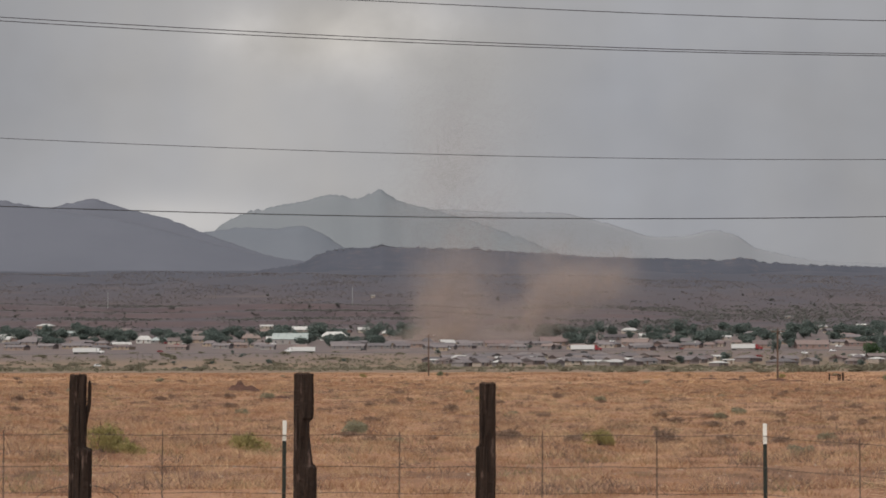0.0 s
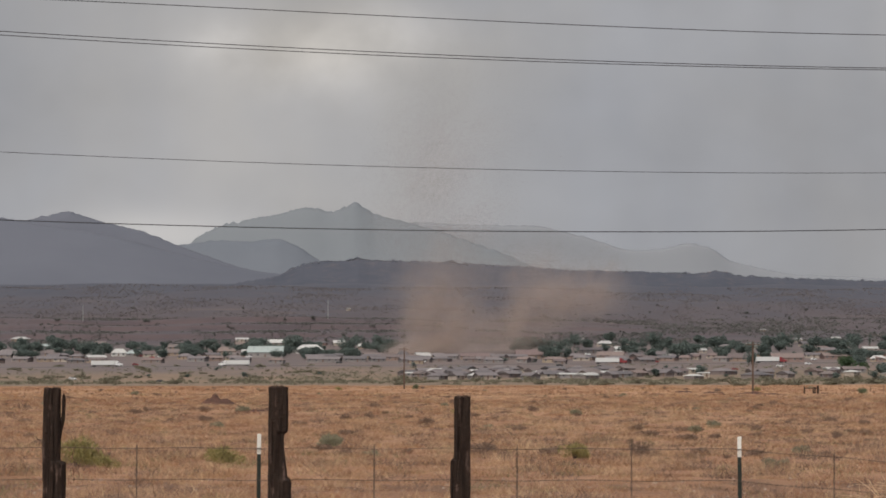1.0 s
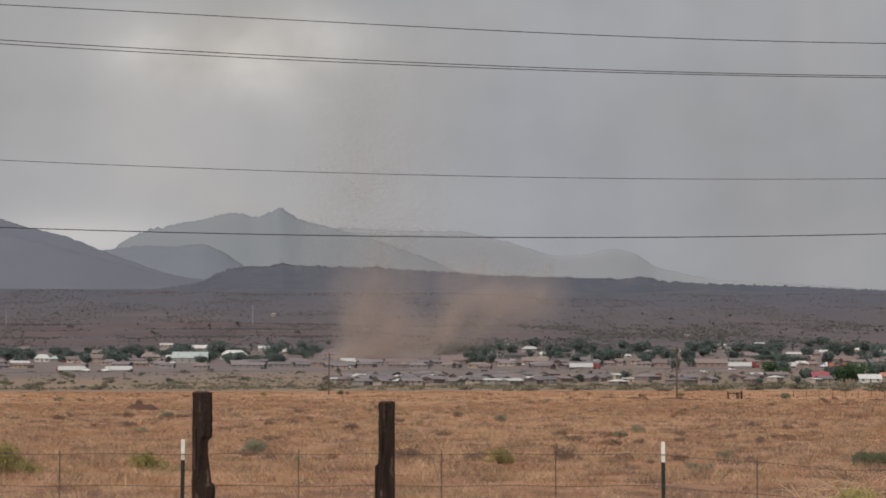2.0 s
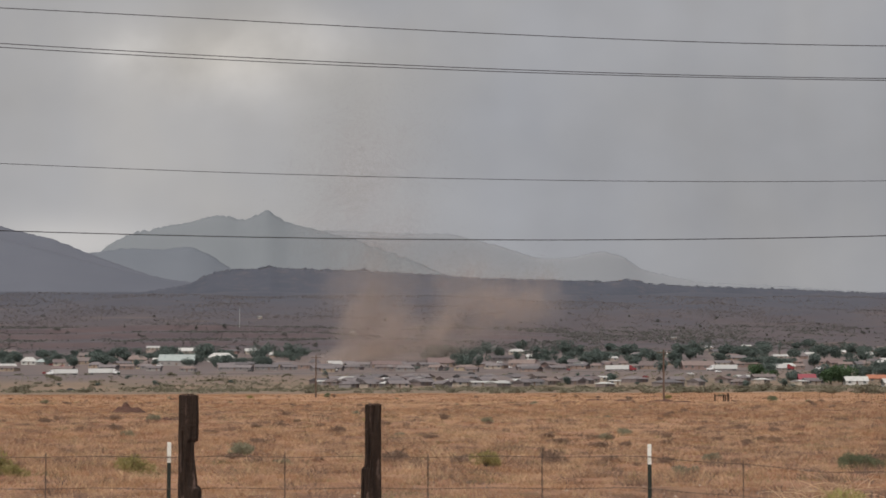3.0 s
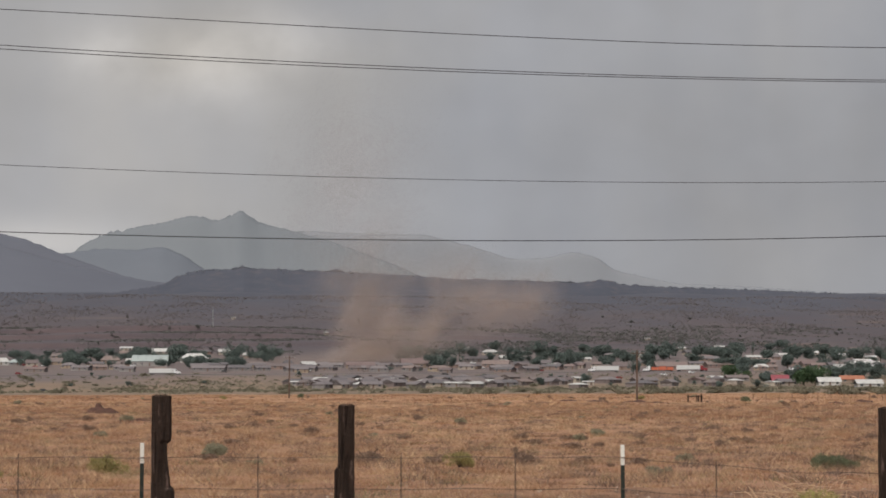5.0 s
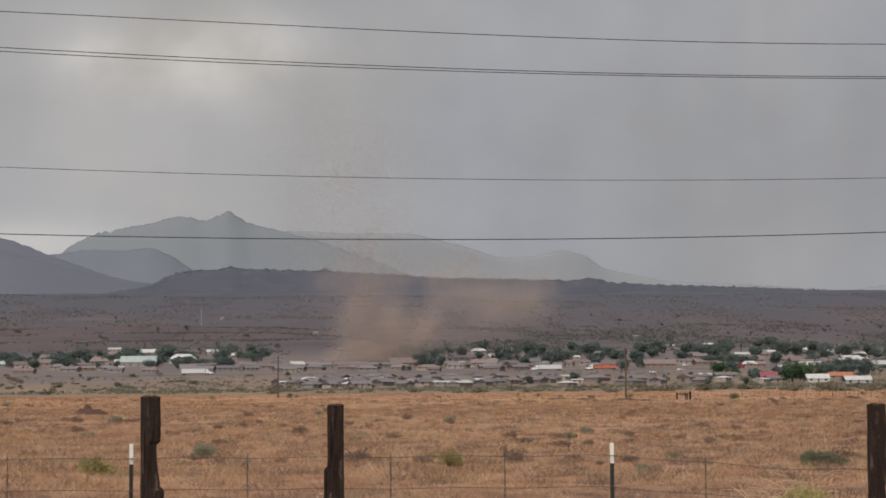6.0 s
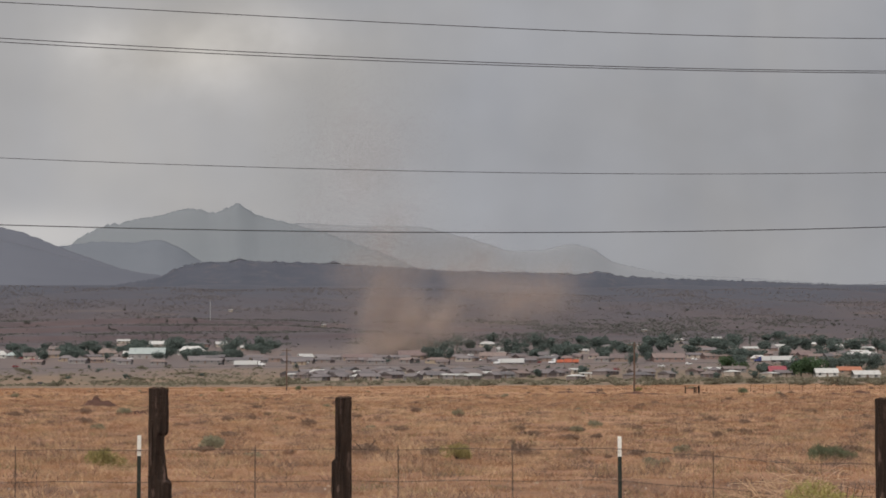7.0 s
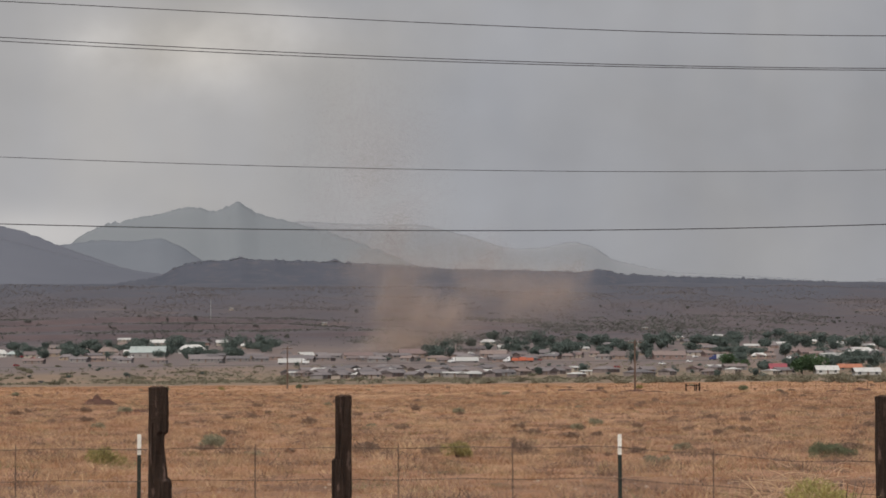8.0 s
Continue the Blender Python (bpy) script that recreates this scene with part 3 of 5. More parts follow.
def wire_stay(u):
    d = fence_y(u)
    x = u * K * d
    ob = thing("wire_stay", "twisted rusty wire stay holding the fence strands", "fence stay", "fence stays", Matrix.Translation((x, d, 0)))
    for sgn in (-1, 1):
        g = Geo()
        top, low = wire_height(u, WIRE_Z[0]) + 0.05, 0.06
        g.tube([(sgn * 0.006 * math.cos(i * 0.9), sgn * 0.006 * math.sin(i * 0.9) - 0.02, low + (top - low) * i / 30) for i in range(31)], 0.0032, 4)
        part("twist", g, M["wire"], ob)


for u, top, w, label, lean, notch, split, seed in (
        (-644, 1.645, 0.170, "dark weathered railway-tie post split at its top", 0.0, [(-0.5, 0.92, 1, -0.062), (-0.5, 1.6, -1, -0.006)], (0.102, 1.10, 1.60, 0.024), 3),
        (-245, 1.66, 0.20, "dark creosoted railway-tie post with a rotted notch", -0.002, [(0.70, 1.215, 1, 0.042), (-0.5, 0.74, 1, -0.035)], None, 9),
        (78, 1.565, 0.165, "narrow dark weathered timber fence post", 0.006, [(-0.5, 0.90, -1, -0.034)], None, 14),
        (1046, 1.55, 0.18, "dark weathered railway-tie fence post beside brush", 0.0, [(0.4, 0.8, 1, 0.02)], None, 21)):
    timber_post(u, top, w, label, lean, notch, split, seed)
for u, top, lean in ((-280, 1.175, 0.3), (570, 1.155, -0.3)):
    t_post(u, top, lean)
for u in (-774, -494, -76, 176, 378, 736):
    wire_stay(u)
for z in WIRE_Z:
    barbed_wire(z, (-1150, 1130))


# ---- power lines overhead ----
def power_line(d, knots, r, label):
    ob = thing("power_line", label, "cable", "overhead cables")
    us = np.linspace(-1250, 1500, 60)
    c = np.polyfit([k[0] for k in knots], [k[1] for k in knots], 3)
    g = Geo()
    g.tube([spot(u, float(np.polyval(c, u)), d) for u in us], r, 6)
    part("conductor", g, M["cable"], ob)


for d, knots, r in (
        (58, [(-784, 684.6), (-200, 659.5), (400, 633.2), (1030, 620.3)], 0.0095),
        (60, [(-784, 625.2), (-200, 593.8), (400, 570.9), (1030, 561.5)], 0.0098),
        (60.6, [(-784, 618.5), (-200, 587.6), (400, 566.7), (1030, 558.0)], 0.0098),
        (62, [(-784, 409.3), (-200, 387.2), (400, 375.4), (1030, 377.9)], 0.0075),
        (64, [(-784, 288.1), (-200, 273.1), (400, 268.9), (1030, 279.7)], 0.0125)):
    power_line(d, knots, r, "thin dark overhead cable strung across the sky" if r < 0.0121 else "thick dark overhead cable strung across the sky")


def loose_wire(points, label):
    ob = thing("loose_wire", label, "wire", "fence wires")
    g = Geo()
    g.tube([(u * K * 25.5, 25.5, EYE + v * K * 25.5) for u, v in points], 0.004, 5)
    part("strand", g, M["wire"], ob)


loose_wire([(-622, -205), (-606, -207), (-590, -213), (-574, -224), (-560, -240), (-552, -262)], "loose rusty wire end curling off a timber post")
loose_wire([(-662, -207), (-680, -209), (-700, -216), (-722, -230), (-745, -250)], "loose rusty wire sagging from a timber post")


# ---- plants ----
def leaf_tone(name, base, other, scale=0.8):
    return material(name, base, 0.8, spots=((scale, other, 0.4, 0.65, ONE),), vary=0.22, island=True, translucent=0.4)


# cottonwood green lightened and greyed, the town's haze put into the leaf colour
M["leaf"] = leaf_tone("haze_greyed_cottonwood_leaf", (0.135, 0.168, 0.150), (0.120, 0.150, 0.136))
M["leaf_bright"] = leaf_tone("fresh_green_leaf", (0.085, 0.135, 0.066), (0.066, 0.105, 0.056))
M["brush_green"] = leaf_tone("rabbitbrush_green", (0.33, 0.285, 0.12), (0.26, 0.23, 0.10), 3)
M["brush_near"] = leaf_tone("yellow_green_bush_leaf", (0.42, 0.37, 0.15), (0.32, 0.29, 0.12), 5)
M["brush_sage"] = leaf_tone("grey_sage_leaf", (0.31, 0.295, 0.205), (0.26, 0.245, 0.17), 3)
M["brush_dark"] = leaf_tone("dark_juniper_leaf", (0.185, 0.205, 0.125), (0.15, 0.17, 0.105), 3)
M["brush_brown"] = leaf_tone("dead_brown_twig", (0.31, 0.215, 0.16), (0.24, 0.165, 0.125), 3)
M["straw"] = leaf_tone("pale_straw_twig", (0.72, 0.54, 0.38), (0.55, 0.39, 0.26), 3)
M["scrub_leaf"] = leaf_tone("grey_green_scrub", (0.235, 0.215, 0.155), (0.195, 0.182, 0.132), 0.05)
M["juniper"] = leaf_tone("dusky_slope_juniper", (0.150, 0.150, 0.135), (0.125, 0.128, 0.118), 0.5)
# slope and rim leaves are paled, the rim bluer: haze within their colour
M["slope_leaf"] = leaf_tone("haze_paled_slope_scrub", (0.205, 0.180, 0.178), (0.180, 0.160, 0.162), 0.05)
M["rim_leaf"] = leaf_tone("haze_paled_rim_juniper", (0.25, 0.26, 0.29), (0.22, 0.23, 0.26), 0.05)
M["bark"] = material("grey_brown_bark", (0.10, 0.075, 0.058), 0.95, spots=((4, (0.05, 0.04, 0.033), 0.4, 0.7, (3, 3, 0.6)),))


def flakes(rng, centres, size, flat=1.0):
    """A randomly turned small triangle at each centre."""
    n = len(centres)
    a, b = rng.normal(size=(n, 3)), rng.normal(size=(n, 3))
    a /= np.linalg.norm(a, axis=1)[:, None]
    b -= a * (a * b).sum(1)[:, None]
    b /= np.linalg.norm(b, axis=1)[:, None]
    s = (size * rng.uniform(0.6, 1.4, n))[:, None]
    tri = np.stack([centres + a * s, centres - a * s * 0.5 + b * s * 0.87, centres - a * s * 0.5 - b * s * 0.87], axis=1)
    return tri


def lumps(rng, n, lobes, r, h, z0, low=0.25):
    """Points in an uneven crown of several lobes, thin in places."""
    c = np.c_[rng.normal(0, 0.42, (lobes, 2)) * r, z0 + h * rng.uniform(low, 0.8 if low > 0.2 else 0.6, lobes)]
    k = rng.integers(0, lobes, n)
    d = rng.normal(size=(n, 3))
    d /= np.linalg.norm(d, axis=1)[:, None]
    d *= (rng.uniform(0.35, 1, n) ** 0.5)[:, None]
    size = rng.uniform(0.35, 0.62, lobes)[k][:, None]
    p = c[k] + d * size * np.array([r, r, h * 0.55])
    p[:, 2] = np.maximum(np.abs(p[:, 2]), z0 * 0.6)
    return p


def make_tree(seed, h, r, mat, label, name="tree", low=0.06):
    rng = np.random.default_rng(seed)
    ob = thing(name, label, "tree", "town trees")
    g = Geo()
    g.tube([(0, 0, -0.5), (0.05, 0, h * 0.2), (0.1, 0.05, h * 0.45), (0.05, 0.1, h * 0.75)], [h * 0.035, h * 0.028, h * 0.018, h * 0.006], 7)
    for i in range(5):
        a = 2 * math.pi * i / 5 + seed
        z = h * (0.22 + 0.08 * i)
        g.tube([(0.05, 0, z), (math.cos(a) * r * 0.4, math.sin(a) * r * 0.4, z + h * 0.14), (math.cos(a) * r * 0.75, math.sin(a) * r * 0.75, z + h * 0.2)],
               [h * 0.015, h * 0.009, h * 0.003], 5)
    part("trunk", g, M["bark"], ob)
    part("crown", triangles("crown", flakes(rng, lumps(rng, 1700, 12, r, h * (1 - low), h * low), r * 0.085), mat), None, ob)
    return ob


def make_bush(seed, r, h, mat, label, name="bush", n=700, fine=0.05, group="range bushes", lobes=6, spray=0.2):
    rng = np.random.default_rng(seed)
    ob = thing(name, label, "bush", group)
    g = Geo()
    for i in range(9):
        a, t = rng.uniform(0, 6.28), rng.uniform(0.3, 0.8)
        g.tube([(0, 0, -0.05), (math.cos(a) * r * t * 0.5, math.sin(a) * r * t * 0.5, h * 0.45), (math.cos(a) * r * t, math.sin(a) * r * t, h * 0.85)],
               [0.02 * r, 0.014 * r, 0.005 * r], 4)
    part("woody_base", g, M["bark"], ob)
    p = lumps(rng, n, lobes, r, h, 0.0, 0.05)
    tri = flakes(rng, p, r * fine)
    # thin upright sprays
    up = blades(rng, p[: n // 2], h * spray, r * fine * 0.35, 2, r * 0.03)
    part("foliage", triangles("foliage", np.concatenate([tri, up]), mat), None, ob)
    return ob


def put(proto, p, turn=0.0, scale=1.0, tall=1.0):
    return copy_thing(proto, Matrix.Translation(p) @ pose(0, 0, 0, 0, 0, turn) @ Matrix.Diagonal((scale, scale, scale * tall, 1)))


def where(u, v):
    """The place on the land that shows at bearing u and rise v."""
    lo, hi = 30.0, 3600.0
    for _ in range(40):
        mid = (lo + hi) / 2
        x = u * K * mid
        if (land(x, mid) - EYE) / (K * mid) < v:
            lo = mid
        else:
            hi = mid
    return Vector((u * K * lo, lo, land(u * K * lo, lo)))


def drop_proto(*obs):
    """Remove the first of a kind, once its copies stand."""
    for ob in obs:
        for o in (*ob.children_recursive, ob):
            bpy.data.objects.remove(o)


# ---- bushes of the range ----
KINDS = {
    "green": make_bush(31, 0.5, 0.5, M["brush_green"], "yellow-green rabbitbrush growing in dry grass", n=1100, fine=0.045),
    "sage": make_bush(32, 0.5, 0.42, M["brush_sage"], "grey-green sagebrush growing in dry grass", n=1000, fine=0.05),
    "dark": make_bush(33, 0.5, 0.45, M["brush_dark"], "dark green bush growing in dry grass", n=1100, fine=0.05),
    "brown": make_bush(34, 0.5, 0.36, M["brush_brown"], "small dead brown bush in dry grass", n=700, fine=0.05),
}
for u, v, wide, kind, tall in (
        (-601, -150, 80, "green", 1.1), (-555, -151, 52, "green", 0.7), (-349, -145, 72, "green", 0.75), (276, -133, 52, "green", 0.9),
        (620, -148, 40, "sage", 0.8), (648, -147, 34, "sage", 0.8), (925, -137, 46, "dark", 1.1), (952, -137, 46, "dark", 1.0), (975, -136, 36, "dark", 0.8),
        (151, -128, 32, "brown", 1.0), (376, -106, 26, "brown", 1.2), (421, -128, 22, "brown", 1.0), (546, -132, 20, "brown", 1.2),
        (279, -56, 28, "sage", 0.7), (282, -58, 24, "brown", 0.8), (136, -63, 22, "brown", 0.8), (181, -83, 42, "brown", 0.6),
        (66, -55, 26, "green", 0.8), (-4, -11, 13, "dark", 1.2), (-142, -13, 17, "green", 0.8), (600, -13, 24, "green", 0.7),
        (785, -17, 26, "dark", 0.7), (872, -18, 20, "brown", 0.8), (-240, -14, 20, "sage", 0.8), (-745, -26, 18, "brown", 0.8),
        (-310, -52, 34, "sage", 0.6), (-265, -50, 40, "brown", 0.5), (60, -100, 30, "brown", 0.7), (470, -84, 44, "brown", 0.6),
        (520, -78, 40, "sage", 0.6), (-120, -92, 50, "brown", 0.5), (745, -92, 36, "brown", 0.8), (690, -88, 40, "brown", 0.7),
        (1000, -96, 30, "brown", 0.8), (1010, -60, 30, "brown", 0.7), (840, -66, 24, "brown", 0.9), (-690, -70, 36, "brown", 0.6)):
    p = where(u, v)
    put(KINDS[kind], p, u * 7.0, wide * K * p.y * (1.15 if wide >= 50 else 0.85), tall * (1.9 if kind in ("sage", "dark") else 1.35))
rnd = random.Random(41)
for i in range(260):
    d = 58 + 560 * rnd.random() ** 1.9
    p = on_land(rnd.uniform(-1000, 1250), d)
    put(KINDS[rnd.choice(("brown", "brown", "brown", "brown", "brown", "brown", "brown", "sage"))], p, rnd.uniform(0, 360), rnd.uniform(0.3, 0.8) * (1 + d / 600.0), rnd.uniform(0.8, 1.5))
drop_proto(*KINDS.values())

near_bush = make_bush(51, 0.5, 0.80, M["brush_near"], "yellow-green roadside bush before the fence", n=6500, fine=0.024, group="roadside brush", lobes=9, spray=0.09)
near_bush.matrix_basis = Matrix.Translation(on_land(962, 22.6)) @ Matrix.Diagonal((1.08, 0.8, 1.12, 1))


def tumbleweed(u, d, r, h, seed):
    """A dry heap of curved pale twigs."""
    rng = np.random.default_rng(seed)
    ob = thing("tumbleweed", "dry pale tumbleweed heaped by the fence", "dry brush", "roadside brush", Matrix.Translation(on_land(u, d)))
    for k in range(6):
        g = Geo()
        for i in range(34):
            a, b = rng.uniform(0, 6.28), rng.uniform(0, 6.28)
            q = np.array([math.cos(a) * r * rng.uniform(0.1, 0.8), math.sin(a) * r * 0.6 * rng.uniform(0.1, 0.8), h * rng.uniform(0.0, 0.65)])
            step = np.array([math.cos(b), 0.7 * math.sin(b), rng.uniform(0.1, 1.0)]) * r * 0.13
            pts = [q]
            for _ in range(6):
                step = step + rng.normal(0, r * 0.03, 3) - np.array([0, 0, r * 0.025])
                pts.append(pts[-1] + step)
            pts = [(p[0], p[1], max(-0.02, p[2])) for p in pts]
            g.tube(pts, [0.005, 0.0047, 0.0042, 0.0035, 0.0026, 0.002, 0.0015], 4, False)
        tagged(part("thatch", g, M["straw"], ob), kind="stuff")
    return ob


tumbleweed(915, 23.6, 0.56, 1.25, 61)
tumbleweed(838, 23.8, 0.38, 0.90, 62)
tumbleweed(396, 25.2, 0.20, 0.36, 63)


# ---- small things of the range ----
M["stone"] = material("pale_field_stone", (0.36, 0.28, 0.225), 0.9, vary=0.3, island=True)


def make_stones():
    """Pale stones lying on the bare track, past counting."""
    rng = np.random.default_rng(44)
    g = Geo()
    for _ in range(620):
        y = rng.normal(40.5, 4.5)
        x = y * rng.uniform(-0.25, 0.30)
        r = abs(rng.normal(0.012, 0.012)) + 0.006
        z = land(x, y)
        q = [(x + r * a * rng.uniform(0.6, 1.4), y + r * b * rng.uniform(0.6, 1.4), z + r * c * rng.uniform(0.5, 0.9)) for a, b, c in ((1, 0, 0), (0, 1, 0), (-1, 0, 0), (0, -1, 0), (0, 0, 1), (0, 0, -0.6))]
        g.add(q, [(0, 1, 4), (1, 2, 4), (2, 3, 4), (3, 0, 4), (1, 0, 5), (2, 1, 5), (3, 2, 5), (0, 3, 5)])
    tagged(new("field_stones", g.mesh("field_stones", M["stone"])), "small pale stones on the bare dirt track", "stones", kind="stuff")


make_stones()
M["dirt"] = material("red_brown_dirt_heap", (0.105, 0.055, 0.042), 1.0, spots=((3, (0.07, 0.04, 0.032), 0.4, 0.65, ONE), (9, (0.14, 0.08, 0.056), 0.55, 0.7, ONE)), bump=1.0, bump_scale=12)


def mound(u, v, wide, high, label, seed):
    p = where(u, v)
    w = wide * K * p.y / 2
    h = high * K * p.y
    g, n = Geo(), 30
    for j in range(n):
        for i in range(n):
            x, y = (i / (n - 1) - 0.5) * 2, (j / (n - 1) - 0.5) * 2
            r = math.hypot(x, y)
            f = max(0.0, 1 - r ** 2.0) * (0.75 + 0.5 * noise.noise((x * 1.7, 0.0, seed)))
            z = h * f * (0.85 + 0.6 * noise.fractal((x * 4.0, y * 4.0, seed), 0.8, 2.0, 4)) - 0.04 * h - 0.3 * h * max(0, r - 0.95)
            g.v.append((x * w, y * w * 0.8, z))
    g.f = [(j * n + i, j * n + i + 1, (j + 1) * n + i + 1, (j + 1) * n + i) for j in range(n - 1) for i in range(n - 1)]
    ob = new("dirt_mound", g.mesh("dirt_mound", M["dirt"], True))
    ob.matrix_basis = Matrix.Translation(p)
    tagged(ob, label, "dirt mound", "dirt mounds")


for u, v, w, h, seed in ((-352, -39, 66, 19, 1.0), (-284, -52, 40, 7, 2.0), (590, -18, 60, 5, 3.0), (625, -19, 40, 4, 4.0), (470, -16, 50, 4, 5.0), (950, -20, 40, 5, 6.0), (1000, -17, 40, 6, 7.0), (520, -17, 46, 4, 8.0)):
    mound(u, v, w, h, "low heap of bare red-brown dirt in the grass", seed)


def brace_gate(u, v):
    """Three short posts with a rail: the brace of a far gate."""
    p = where(u, v)
    ob = thing("fence_brace", "dark timber H-brace standing in the dry range", "fence", "", Matrix.Translation(p))
    for x, w, h in ((-1.0, 0.11, 1.15), (0.35, 0.10, 1.05), (0.62, 0.10, 1.05), (1.05, 0.15, 1.25)):
        g = Geo()
        g.tube([(x, 0, -0.3), (x + 0.01, 0, h * 0.5), (x, 0.01, h)], [w, w * 0.95, w * 0.9], 8)
        part("post", g, M["tie"], ob)
    g = Geo()
    g.tube([(-1.0, 0, 0.85), (0.0, 0.02, 0.83), (1.05, 0, 0.86)], 0.07, 8)
    part("rail", g, M["tie"], ob)


brace_gate(695, -17.5)


def range_fence(u0, u1, v, count):
    """A thin line of posts far out on the range."""
    feet = [where(u0 + (u1 - u0) * i / (count - 1), v + 0.6 * math.sin(i * 1.7)) for i in range(count)]
    ob = thing("range_fence", "thin weathered post-and-wire fence far out on the range", "fence", "", Matrix.Translation(feet[0]))
    for i, p in enumerate(feet):
        q, h = p - feet[0], 1.15 + 0.15 * math.sin(i * 2.9)
        g = Geo()
        g.tube([q - Vector((0, 0, 0.3)), q + Vector((0.02, 0, h * 0.5)), q + Vector((0.03 * math.sin(i), 0, h))], [0.045, 0.042, 0.04], 7)
        part("post", g, M["pole"], ob)
    for z in (0.9, 0.5):
        g = Geo()
        g.tube([p - feet[0] + Vector((0, -0.08, z)) for p in feet], 0.006, 4)
        part("strand", g, M["wire"], ob)


range_fence(800, 1150, -14.0, 16)


def utility_pole(u, v, height, label):
    p = where(u, v)
    ob = thing("utility_pole", label, "utility pole", "utility poles", Matrix.Translation(p))
    g = Geo()
    g.tube([(0, 0, -1), (0, 0, height * 0.5), (0.03, 0, height)], [0.19, 0.165, 0.13], 10)
    part("pole", g, M["pole"], ob)
    g = Geo()
    g.box(-1.2, 1.2, -0.2, -0.09, height - 0.55, height - 0.42)
    part("crossarm", g, M["pole"], ob)
    for x in (-1.1, -0.45, 0.45, 1.1):
        g = Geo()
        g.tube([(x, -0.145, height - 0.42), (x, -0.145, height - 0.34), (x, -0.145, height - 0.2)], [0.03, 0.06, 0.03], 8)
        part("insulator", g, M["porcelain"], ob)
    return p, height


utility_pole(-25, -11, 9.4, "tall grey wooden utility pole standing in dry grass")
utility_pole(592, -14, 8.6, "grey wooden utility pole beside a dirt mound")


# ---- the town ----
def paint(name, c, dirt=0.7):
    return material(name, c, 0.8, spots=((0.5, tuple(q * dirt for q in c), 0.5, 0.72, ONE),), vary=0.12)


WALLS = [paint("tan_stucco", (0.29, 0.225, 0.175)), paint("pale_stucco", (0.38, 0.33, 0.28)), paint("rose_stucco", (0.245, 0.175, 0.155)), paint("grey_siding", (0.24, 0.22, 0.215)), paint("white_siding", (0.46, 0.45, 0.43)), paint("dusty_stucco", (0.21, 0.175, 0.165))]
ROOFS = [paint("grey_shingle", (0.175, 0.155, 0.158)), paint("brown_shingle", (0.165, 0.135, 0.130)), paint("pale_metal_roof", (0.46, 0.455, 0.44)), paint("rose_tile_roof", (0.20, 0.152, 0.142)), paint("teal_metal_roof", (0.33, 0.37, 0.36)), paint("red_metal_roof", (0.30, 0.085, 0.085)), paint("orange_tile_roof", (0.34, 0.135, 0.09)), paint("dark_shingle", (0.125, 0.115, 0.12))]
ROOF_WORDS = ["grey shingle", "brown shingle", "white metal", "rose tile", "pale teal metal", "dark red metal", "orange tile", "dark shingle"]
WALL_WORDS = ["tan stucco", "pale stucco", "rose stucco", "grey", "white", "dusty mauve stucco"]
M["pane"] = material("dark_window_glass", (0.09, 0.095, 0.10), 0.15)
M["trim"] = material("pale_grey_trim", (0.34, 0.32, 0.30), 0.7)
M["door"] = material("brown_door", (0.16, 0.11, 0.085), 0.6)


def house(p, w, dp, h, rise, wall, roof, turn=0.0, hip=False, name="house", windows=3):
    ob = thing(name, f"{WALL_WORDS[wall]} {'house' if name == 'house' else name.replace('_', ' ')} with {ROOF_WORDS[roof]} roof", "house" if name == "house" else "building", "town houses", Matrix.Translation(p) @ pose(0, 0, 0, 0, 0, turn))
    g = Geo()
    g.box(-w / 2, w / 2, -dp / 2, dp / 2, -1.5, h)
    if not hip and rise > 0.3:
        for sx in (-1, 1):
            x0, x1 = sorted((sx * w / 2, sx * (w / 2 - 0.2)))
            g.add([(x0, -dp / 2, h), (x0, dp / 2, h), (x0, 0, h + rise - 0.1), (x1, -dp / 2, h), (x1, dp / 2, h), (x1, 0, h + rise - 0.1)],
                  [(0, 1, 2), (3, 5, 4), (0, 3, 4, 1), (1, 4, 5, 2), (0, 2, 5, 3)])
    part("wall", g, WALLS[wall], ob)
    r, o, t = Geo(), 0.45, 0.18
    in_x = w * 0.22 if hip else -o
    for dz in (0, t):
        r.v += [(-w / 2 - o, -dp / 2 - o, h + dz), (w / 2 + o, -dp / 2 - o, h + dz), (w / 2 + o, dp / 2 + o, h + dz), (-w / 2 - o, dp / 2 + o, h + dz),
                (-w / 2 + in_x, 0, h + rise + dz), (w / 2 - in_x, 0, h + rise + dz)]
    r.f = [(6, 7, 11, 10), (8, 9, 10, 11), (9, 6, 10), (7, 8, 11), (0, 4, 5, 1), (2, 5, 4, 3), (3, 4, 0), (1, 5, 2), (0, 1, 7, 6), (1, 2, 8, 7), (2, 3, 9, 8), (3, 0, 6, 9)]
    part("roof", r, ROOFS[roof], ob)
    slots = windows + 1
    for i in range(slots):
        x = -w / 2 + w * (i + 0.5) / slots
        if i == slots // 2:
            g = Geo()
            g.box(x - 0.5, x + 0.5, -dp / 2 - 0.05, -dp / 2 + 0.02, 0.05, 2.1)
            part("door", g, M["door"], ob)
        else:
            g = Geo()
            g.box(x - 0.8, x + 0.8, -dp / 2 - 0.05, -dp / 2 + 0.02, 0.85, 2.2)
            win = part("window", g, M["trim"], ob)
            g = Geo()
            g.box(x - 0.7, x + 0.7, -dp / 2 - 0.075, -dp / 2 - 0.045, 0.95, 2.1)
            part("pane", g, M["pane"], win)
    return ob


